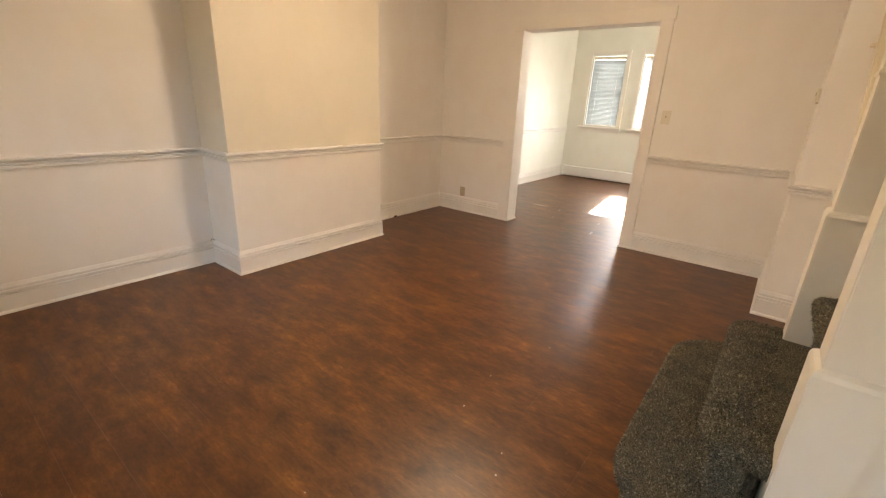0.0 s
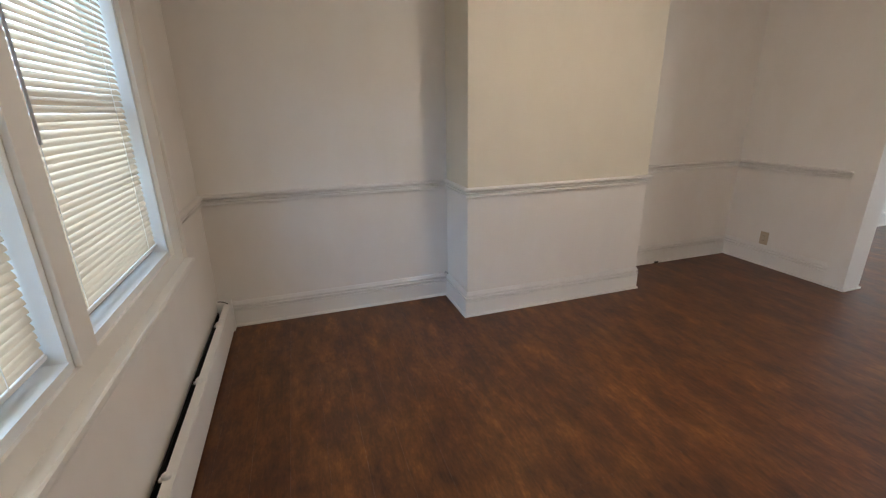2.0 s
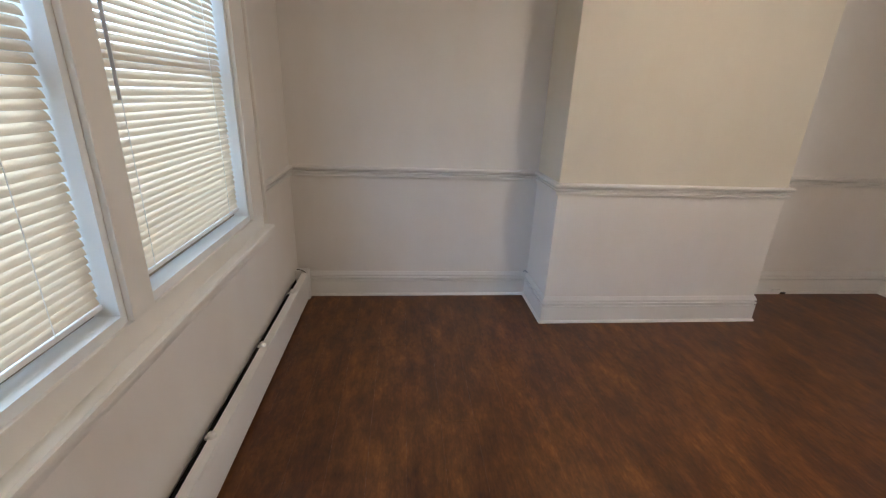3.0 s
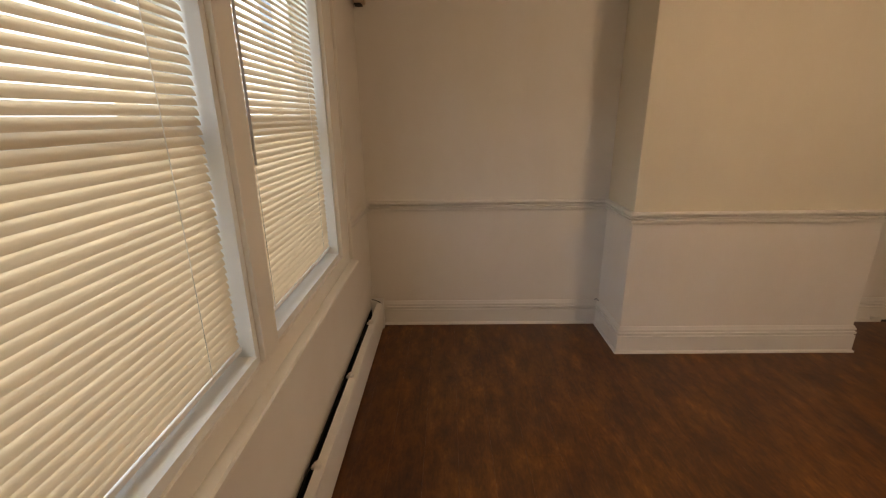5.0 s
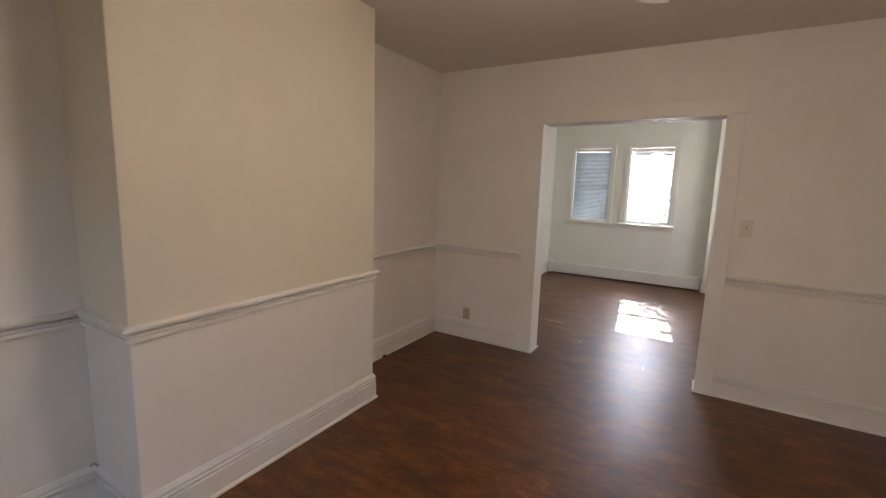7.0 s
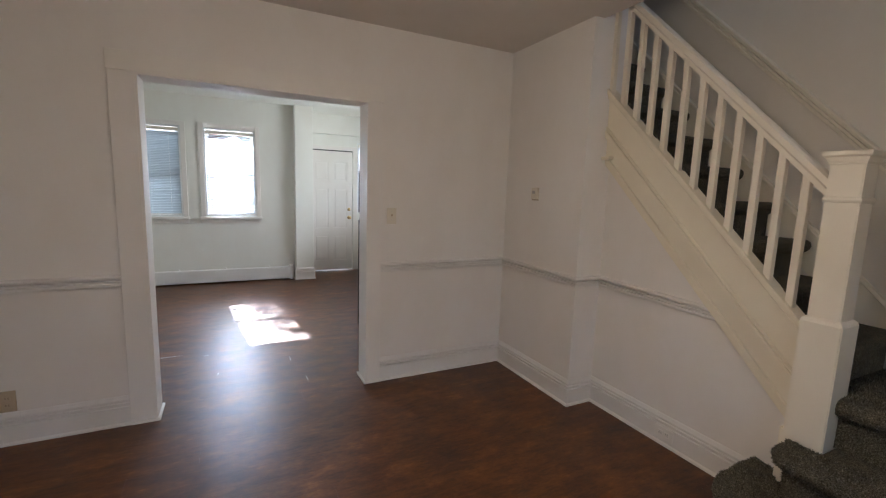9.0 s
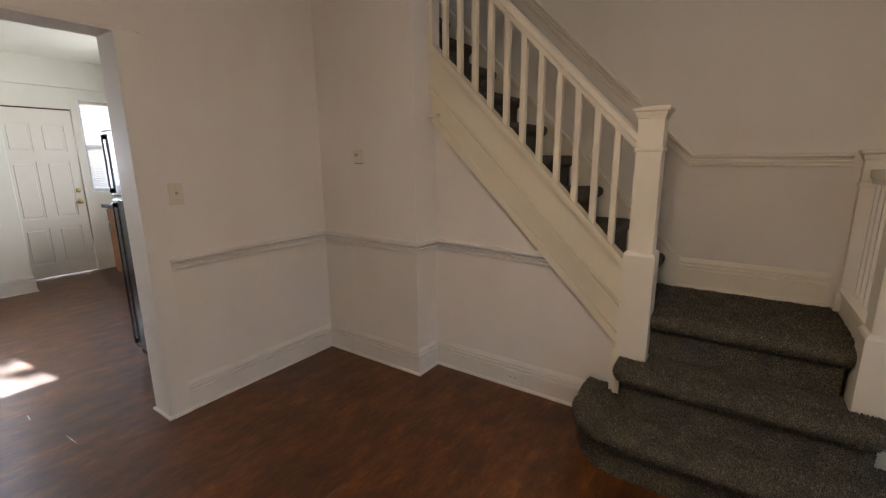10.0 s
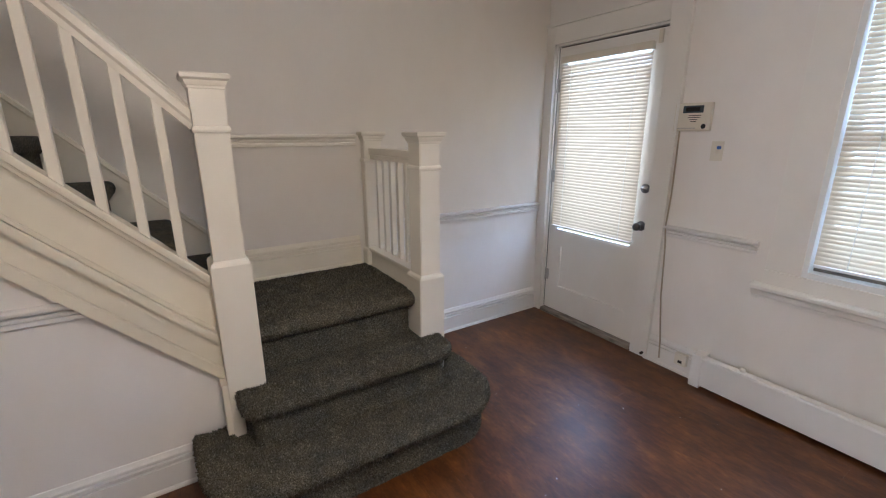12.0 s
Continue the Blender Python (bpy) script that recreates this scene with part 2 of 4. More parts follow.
def rod(bm, a, b, radius, sides=10, radius2=None):
    a, b = Vector(a), Vector(b)
    q = (b - a).to_track_quat("Z", "Y")
    rings = []
    for p, r in ((a, radius), (b, radius if radius2 is None else radius2)):
        rings.append([bm.verts.new(p + q @ Vector((r * math.cos(2 * math.pi * i / sides), r * math.sin(2 * math.pi * i / sides), 0))) for i in range(sides)])
    for i in range(sides):
        bm.faces.new((rings[0][i], rings[0][(i + 1) % sides], rings[1][(i + 1) % sides], rings[1][i]))
    bm.faces.new(rings[0][::-1])
    bm.faces.new(rings[1])
    return bm


def lathe(bm, centre, axis, outline, sides=18):
    """Turned shape: outline of (along the axis, radius) from the centre."""
    q = Vector(axis).to_track_quat("Z", "Y")
    rings = []
    for h, r in outline:
        rings.append([bm.verts.new(Vector(centre) + q @ Vector((r * math.cos(2 * math.pi * i / sides), r * math.sin(2 * math.pi * i / sides), h))) for i in range(sides)])
    for a, b in zip(rings, rings[1:]):
        for i in range(sides):
            bm.faces.new((a[i], a[(i + 1) % sides], b[(i + 1) % sides], b[i]))
    bm.faces.new(rings[0][::-1])
    bm.faces.new(rings[-1])
    return bm


def piece(name, me, parent, place):
    """A repeat that shares its mesh."""
    ob = new(name, me)
    ob.parent = parent
    ob.location = place
    return ob


# ---- plan, in metres: x east, y north ----
EAST, SOUTH, CEILING = 4.513, -4.33, 2.54
JOG_X, JOG_Y, UNDER_Y = 3.652, -3.528, -3.74
CH0, CH1, CHY = 1.618, 3.057, -0.414
OPEN_N, OPEN_S, OPEN_TOP = -1.03, -2.352, 2.035
FRONT_X, FRONT_CEIL = 8.5, 2.62
DADO = 0.872
WIN_Z0, WIN_Z1 = 0.77, 2.10
WIN_N, WIN_S = (-1.64, -0.78), (-2.57, -1.74)
DOOR_Y0, DOOR_Y1, DOOR_TOP = -4.25, -3.395, 2.06


def wall_x(bm, x0, x1, y0, y1, z0, z1, holes):
    """A wall across x with holes (y0, y1, z0, z1), in blocks round the holes."""
    ys = sorted({y0, y1, *[h[0] for h in holes], *[h[1] for h in holes]})
    for a, b in zip(ys, ys[1:]):
        cuts = sorted((h[2], h[3]) for h in holes if h[0] <= a + 1e-6 and h[1] >= b - 1e-6)
        low = z0
        for c, d in cuts:
            if c > low + 1e-4:
                box(bm, x0, x1, a, b, low, c)
            low = d
        if low < z1 - 1e-4:
            box(bm, x0, x1, a, b, low, z1)
    return bm


# ---- the structure ----
structure("ground", boxed(-120, 120, -120, 120, -0.5, -0.45), GROUND, "worn grass ground outside the house")
floor = structure("floor", boxed(-0.25, 9.3, -4.6, 0.4, -0.12, -0.008), DARK, "dark brown wood-look vinyl plank floor")

structure("wall_west", wall_x(bmesh.new(), -0.2, 0, SOUTH, 0, 0, 2.7, [(*WIN_N, WIN_Z0, WIN_Z1), (*WIN_S, WIN_Z0, WIN_Z1), (DOOR_Y0, DOOR_Y1, 0, DOOR_TOP)]), PANEL, "white painted wall with window pair and door")
structure("wall_north", boxed(-0.2, EAST, 0, 0.2, DADO, 2.7), WALL, "off-white painted plaster wall")
structure("wall_north_dado", boxed(-0.2, EAST, 0, 0.2, 0, DADO), PANEL, "white painted dado below the chair rail")
structure("wall_chimney", boxed(CH0, CH1, CHY, 0, DADO, 2.54, bevel=0.006), CHIMNEY, "cream painted chimney breast")
structure("wall_chimney_dado", boxed(CH0, CH1, CHY, 0, 0, DADO, bevel=0.006), PANEL, "white painted foot of the chimney breast")
structure("wall_east_dado", wall_x(bmesh.new(), EAST, EAST + 0.15, SOUTH, 0.2, 0, DADO, [(OPEN_S, OPEN_N, 0, DADO)]), PANEL, "white painted dado beside the opening")
structure("wall_east", wall_x(bmesh.new(), EAST, EAST + 0.15, SOUTH, 0.2, DADO, 2.7, [(OPEN_S, OPEN_N, DADO, OPEN_TOP)]), WALL, "off-white painted wall with a wide cased opening")
structure("wall_jog", boxed(JOG_X, EAST, JOG_Y - 0.1, JOG_Y, DADO, 2.7), WALL, "off-white painted wall beside the stairs")
structure("wall_jog_side", boxed(JOG_X, JOG_X + 0.1, UNDER_Y - 0.06, JOG_Y - 0.1, DADO, 2.7), WALL, "off-white painted wall return")
bm = boxed(JOG_X, EAST, JOG_Y - 0.1, JOG_Y, 0, DADO)
box(bm, JOG_X, JOG_X + 0.1, UNDER_Y - 0.06, JOG_Y - 0.1, 0, DADO)
structure("wall_jog_dado", bm, PANEL, "white painted dado beside the stairs")
structure("wall_under_stairs", prism(bmesh.new(), [(2.40, 0), (JOG_X, 0), (JOG_X, 1.75), (2.40, 0.5)], "y", UNDER_Y - 0.06, UNDER_Y), PANEL, "white painted wall under the stairs")
structure("wall_south_dado", boxed(-0.2, 1.43, SOUTH - 0.2, SOUTH, 0, DADO), PANEL, "white painted dado beside the door")
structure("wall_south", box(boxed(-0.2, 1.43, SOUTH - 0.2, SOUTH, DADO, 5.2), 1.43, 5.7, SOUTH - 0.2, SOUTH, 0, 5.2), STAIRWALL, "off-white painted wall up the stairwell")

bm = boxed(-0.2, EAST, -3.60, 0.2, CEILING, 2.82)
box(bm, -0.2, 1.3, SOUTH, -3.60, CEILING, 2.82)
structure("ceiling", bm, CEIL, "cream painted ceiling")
bm = boxed(1.3, 5.7, -3.60, -3.5, 2.82, 5.2)
wall_x(bm, 1.2, 1.3, SOUTH, -3.5, 2.82, 5.2, [(-4.2, -3.75, 3.5, 4.8)])
structure("wall_upper", bm, WALL, "off-white painted upper stairwell wall")
structure("wall_upper_end", boxed(5.6, 5.7, SOUTH, -3.60, 2.6, 5.2), WALL, "off-white upper stairwell end wall")
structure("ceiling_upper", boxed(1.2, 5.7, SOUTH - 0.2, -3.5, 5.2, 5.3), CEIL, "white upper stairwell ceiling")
structure("floor_upper", boxed(4.55, 5.7, SOUTH, -3.60, 2.66, 2.82), CARPET, "dark carpeted upper landing")

# front room
structure("wall_front_north", boxed(EAST + 0.15, 9.2, 0.06, 0.2, 0, 2.8), FRONT, "white painted wall of the front room")
structure("wall_front_east", wall_x(bmesh.new(), FRONT_X, FRONT_X + 0.2, -2.37, 0.2, 0, 2.8, [(-0.895, -0.28, 0.96, 2.2), (-1.83, -1.17, 0.96, 2.2)]), FRONT, "white painted wall with two sunny windows")
structure("wall_pilaster", boxed(8.37, 9.0, -2.63, -2.37, 0, 2.8, bevel=0.004), FRONT, "white painted wall end beside the entry")
structure("wall_entry", wall_x(bmesh.new(), 8.95, 9.15, -4.2, -2.63, 0, 2.8, [(-3.39, -2.66, 0, 2.05), (-3.92, -3.46, 1.0, 2.2)]), FRONT, "white painted entry wall with door and side window")
structure("wall_entry_header", boxed(8.88, 8.95, -4.0, -2.63, 2.30, 2.8), FRONT, "white painted dropped header")
# the hole over the counter is unseen, made to let fill light in
bm = boxed(EAST + 0.15, 6.2, -3.74, -3.62, 0, 2.8)
box(bm, 6.1, 6.2, -4.1, -3.74, 0, 2.8)
box(bm, 6.2, 6.7, -4.2, -4.0, 0, 2.8)
box(bm, 7.8, 9.0, -4.2, -4.0, 0, 2.8)
box(bm, 6.7, 7.8, -4.2, -4.0, 0, 1.1)
box(bm, 6.7, 7.8, -4.2, -4.0, 2.2, 2.8)
structure("wall_front_south", bm, FRONT, "white painted kitchen wall")
structure("trim_kitchen_window", box(boxed(6.64, 7.86, -4.0, -3.985, 1.04, 1.1), 6.64, 7.86, -4.0, -3.985, 2.2, 2.26), TRIM, "white painted casing of the assumed fill light opening")
structure("ceiling_front", boxed(EAST + 0.15, 9.2, -4.2, 0.2, FRONT_CEIL, 2.9), FRONT, "white painted front room ceiling")

# baseboards and chair rails
BASE = [(0, 0.0), (0.026, 0.0), (0.026, 0.008), (0.022, 0.015), (0.016, 0.018), (0.016, 0.114), (0.006, 0.116), (0.006, 0.1215), (0.016, 0.1235), (0.017, 0.138), (0.006, 0.140), (0.006, 0.1465), (0.014, 0.149), (0.014, 0.158), (0.009, 0.166), (0.004, 0.178), (0, 0.180)]
RAIL = [(0.000, -0.005), (0.015, -0.005), (0.018, -0.001), (0.018, 0.013), (0.006, 0.015), (0.006, 0.021), (0.018, 0.023), (0.018, 0.029), (0.002, 0.031), (0.002, 0.039), (0.026, 0.042), (0.031, 0.046), (0.031, 0.055), (0.022, 0.061), (0.000, 0.062)]
run_north = [(0.06, 0), (CH0, 0), (CH0, CHY), (CH1, CHY), (CH1, 0), (EAST, 0), (EAST, -0.905)]
run_south = [(EAST, -2.448), (EAST, JOG_Y), (JOG_X, JOG_Y), (JOG_X, UNDER_Y), (2.45, UNDER_Y)]
structure("baseboard_north", sweep(run_north, BASE), BOARD, "white moulded baseboard with shoe")
structure("baseboard_south", sweep(run_south, BASE), BOARD, "white moulded baseboard with shoe")
structure("baseboard_entry", sweep([(1.45, SOUTH), (0.0, SOUTH)], BASE), BOARD, "white moulded baseboard with shoe")
structure("baseboard_west", sweep([(0, -3.27), (0, -2.965)], BASE), BOARD, "white moulded baseboard stub by the heater")
structure("trim_rail_north", sweep([(0, -0.60), (0, 0), *run_north[1:-1], (EAST, -0.912)], RAIL, 0.846), BOARD, "white chair rail moulding")
structure("trim_rail_south", sweep([*run_south[:-1], (2.83, UNDER_Y)], RAIL, 0.845, (0.0, 0.0, 0.003, 0.005, 0.02)), BOARD, "white chair rail moulding")
structure("trim_rail_entry", sweep([(1.45, SOUTH), (0.0, SOUTH)], RAIL, 0.845), BOARD, "white chair rail moulding")
structure("trim_rail_west", sweep([(0, -3.27), (0, -2.765)], RAIL, 0.845), BOARD, "white chair rail moulding, broken end")
structure("baseboard_front", sweep([(EAST + 0.15, 0.06), (8.42, 0.06)], BASE), BOARD, "white moulded baseboard")
structure("trim_rail_front", sweep([(EAST + 0.15, 0.06), (8.5, 0.06)], RAIL, 0.85), BOARD, "white chair rail moulding")
structure("baseboard_pilaster", sweep([(8.5, -2.37), (8.37, -2.37), (8.37, -2.63), (8.95, -2.63)], BASE), BOARD, "white moulded baseboard")

# the cased opening
structure("trim_opening_head", boxed(EAST - 0.025, EAST, -2.46, -0.90, OPEN_TOP, OPEN_TOP + 0.105, bevel=0.004), TRIM, "white painted head board over the opening")
bm = boxed(EAST - 0.02, EAST, OPEN_N, -0.905, 0, OPEN_TOP, bevel=0.003)
box(bm, EAST - 0.02, EAST, -2.448, OPEN_S, 0, OPEN_TOP, bevel=0.003)
box(bm, EAST - 0.024, EAST + 0.17, OPEN_N - 0.012, OPEN_N, 0, OPEN_TOP - 0.012)
box(bm, EAST - 0.024, EAST + 0.17, OPEN_S, OPEN_S + 0.012, 0, OPEN_TOP - 0.012)
box(bm, EAST - 0.024, EAST + 0.17, OPEN_S, OPEN_N, OPEN_TOP - 0.012, OPEN_TOP)
structure("trim_opening", bm, WALL, "white painted casing of the wide opening")
bm = boxed(EAST - 0.034, EAST + 0.18, OPEN_N - 0.026, OPEN_N - 0.012, 0, 0.016, bevel=0.004)
box(bm, EAST - 0.034, EAST - 0.02, OPEN_N - 0.026, -0.905, 0, 0.016, bevel=0.004)
box(bm, EAST - 0.034, EAST + 0.18, OPEN_S + 0.012, OPEN_S + 0.026, 0, 0.016, bevel=0.004)
box(bm, EAST - 0.034, EAST - 0.02, -2.448, OPEN_S + 0.026, 0, 0.016, bevel=0.004)
structure("trim_shoe", bm, TRIM, "white shoe moulding round the jambs")


# ---- windows and blinds: local x along the wall, y into the room, z up ----
def window(name, m, w, h, label, depth=0.16):
    ob = tagged(thing(name, m, label, "window"), "", "", "", "structure")
    d = -depth
    bm = boxed(0, 0.022, d, 0.0, 0, h)
    box(bm, w - 0.022, w, d, 0.0, 0, h)
    box(bm, 0.022, w - 0.022, d, 0.0, h - 0.022, h)
    box(bm, 0.022, w - 0.022, d, 0.004, 0, 0.028)
    part("window_frame", bm, VINYL, ob)
    part("sill_strip", boxed(0.024, w - 0.024, d + 0.086, d + 0.10, 0.028, 0.048, bevel=0.002), SILLWOOD, ob, "dirty brown strip on the sill")
    mid = h * 0.495
    for nm, z0, z1, y in (("lower_sash", 0.028, mid + 0.02, d + 0.055), ("upper_sash", mid - 0.02, h - 0.022, d + 0.025)):
        s = 0.042
        bm = boxed(0.022, 0.022 + s, y, y + 0.028, z0, z1, bevel=0.003)
        box(bm, w - 0.022 - s, w - 0.022, y, y + 0.028, z0, z1, bevel=0.003)
        box(bm, 0.022 + s, w - 0.022 - s, y, y + 0.028, z0, z0 + 0.045)
        box(bm, 0.022 + s, w - 0.022 - s, y, y + 0.028, z1 - 0.045, z1)
        sash = part(nm, bm, VINYL, ob)
        pane = part("pane", boxed(0.06, w - 0.06, y + 0.012, y + 0.016, z0 + 0.04, z1 - 0.04), GLASS, sash, "clear glass pane")
        pane.visible_shadow = False
    return ob


def slat_mesh(w, tilt, mat, deep=0.025):
    """One curved slat, its room-side edge turned down by tilt degrees."""
    bm = bmesh.new()
    rows = []
    for i in range(4):
        u = (i / 3 - 0.5) * deep
        sag = 0.0034 * (1 - (2 * i / 3 - 1) ** 2)
        a = radians(tilt)
        y, z = u * math.cos(a) + sag * math.sin(a), -u * math.sin(a) + sag * math.cos(a)
        rows.append([bm.verts.new((x, y, z)) for x in (0, w)])
    for a, b in zip(rows, rows[1:]):
        bm.faces.new((a[0], a[1], b[1], b[0]))
    me = bpy.data.meshes.new("slat")
    bm.to_mesh(me)
    bm.free()
    me.materials.append(mat)
    for p in me.polygons:
        p.use_smooth = True
    return me


def blind(name, m, w, h, tilt, label, pitch=0.0222, wand=0.93, lift=0.0, cords=(0.16, 0.84), group="", mat=None):
    """Hangs from z = h down to z = lift."""
    mat = mat or SLAT
    ob = thing(name, m, label, "blind", group)
    part("headrail", boxed(0, w, -0.017, 0.017, h - 0.046, h, bevel=0.002), IVORY, ob, "ivory metal headrail")
    part("bottom_rail", boxed(0, w, -0.012, 0.012, lift, lift + 0.014, bevel=0.003), ENAMEL, ob)
    me = slat_mesh(w, tilt, mat)
    n = int((h - 0.04 - lift - 0.018) / pitch)
    for i in range(n):
        s = piece("slat", me, ob, (0, 0, lift + 0.026 + i * pitch))
        s.rotation_euler = (radians(random.uniform(-1.4, 1.4)), radians(random.uniform(-0.12, 0.12)), 0)
    for c in cords:
        bm = bmesh.new()
        rod(bm, (w * c, 0.0125, lift + 0.01), (w * c, 0.0125, h - 0.02), 0.0011, 5)
        rod(bm, (w * c + 0.012, -0.0125, lift + 0.01), (w * c + 0.012, -0.0125, h - 0.02), 0.0011, 5)
        part("ladder_cord", bm, ENAMEL, ob)
    if wand:
        part("tilt_wand", rod(bmesh.new(), (w * wand, 0.03, h - 0.02), (w * wand + 0.004, 0.034, h * 0.42), 0.0045, 8), GREYCORD, ob, "grey plastic tilt wand")
    return ob


def on_west(y, z, x=0.0):
    """Local frame on the west wall: local x runs south, y into the room."""
    return Matrix.Translation((x, y, z)) @ Matrix.Rotation(radians(-90), 4, "Z")


def on_east(y, z, x):
    """Local frame on a wall that faces west: local x runs north, y into the room."""
    return Matrix.Translation((x, y, z)) @ Matrix.Rotation(radians(90), 4, "Z")


wh = WIN_Z1 - WIN_Z0
for nm, (y0, y1) in (("window_1", WIN_N), ("window_2", WIN_S)):
    window(nm, on_west(y1, WIN_Z0), y1 - y0, wh, "white vinyl double-hung window in a painted casing")
blind("window_blind", on_west(WIN_N[1] - 0.026, WIN_Z0, -0.045), WIN_N[1] - WIN_N[0] - 0.052, wh - 0.024, 60, "cream mini blind closed over the north window", lift=0.055, cords=(0.14, 0.88), group="window blinds")
blind("window_blind", on_west(WIN_S[1] - 0.026, WIN_Z0, -0.045), WIN_S[1] - WIN_S[0] - 0.052, wh - 0.024, 59, "cream mini blind closed over the south window", lift=0.05, wand=0.72, cords=(0.2, 0.84), group="window blinds")
# casing of the pair, its stool and apron
bm = bmesh.new()
for a, b, d in ((WIN_N[1], -0.63, 0.018), (-2.72, WIN_S[0], 0.007), (WIN_S[1], WIN_N[0], 0.018)):
    box(bm, 0, d, a, b, WIN_Z0, WIN_Z1 + 0.0, bevel=0.003)
box(bm, 0, 0.018, -2.72, -0.63, WIN_Z1, WIN_Z1 + 0.13, bevel=0.003)
box(bm, 0, 0.032, -0.63, -0.605, WIN_Z0 - 0.06, WIN_Z1 + 0.155, bevel=0.004)
box(bm, 0, 0.032, -2.72, -0.63, WIN_Z1 + 0.13, WIN_Z1 + 0.155, bevel=0.004)
box(bm, 0, 0.014, -2.72, -0.63, WIN_Z0 - 0.075, WIN_Z0, bevel=0.002)
structure("trim_window_casing", bm, TRIM, "white painted casing round the window pair")
stool = [(0, 0.012), (0.020, 0.012), (0.048, 0.008), (0.054, 0.002), (0.054, -0.012), (0.046, -0.02), (0.03, -0.024), (0.026, -0.05), (0.016, -0.058), (0.012, -0.075), (0, -0.078)]
structure("trim_window_stool", sweep([(0, -2.755), (0, -0.595)], stool[::-1], 0.685), TRIM, "white painted window stool and apron")

for nm, y0, y1, tl, cords in (("window_3", -0.895, -0.28, 84, (0.2, 0.8)), ("window_4", -1.83, -1.17, 35, (0.2, 0.8))):
    window(nm, on_east(y0, 0.96, FRONT_X), y1 - y0, 1.24, "white double-hung front window in sunlight")
    blind("window_blind", on_east(y0 + 0.024, 0.96, FRONT_X - 0.0 + 0.03), y1 - y0 - 0.048, 1.21, tl, "white mini blind, closed" if tl > 50 else "white mini blind tilted open to the sun", lift=0.03, wand=0, cords=cords, group="front blinds", mat=SLAT_GREY if tl > 50 else SLAT_WHITE)
    bm = bmesh.new()
    for a, b in ((y0 - 0.06, y0), (y1, y1 + 0.06)):
        box(bm, FRONT_X - 0.016, FRONT_X, a, b, 0.96, 2.26, bevel=0.003)
    box(bm, FRONT_X - 0.016, FRONT_X, y0, y1, 2.2, 2.26, bevel=0.003)
    box(bm, FRONT_X - 0.06, FRONT_X, y0 - 0.075, y1 + 0.075, 0.925, 0.96, bevel=0.005)
    box(bm, FRONT_X - 0.016, FRONT_X, y0 - 0.06, y1 + 0.06, 0.87, 0.925, bevel=0.003)
    structure("trim_front_window", bm, TRIM, "white painted window casing and sill")
window("window_5", on_east(-3.92, 1.0, 8.95), 0.46, 1.2, "narrow white side window beside the entry door")
blind("window_blind", on_east(-3.905, 1.0, 8.98), 0.43, 1.17, 48, "white mini blind tilted open", lift=0.02, wand=0, group="front blinds", mat=SLAT_WHITE)


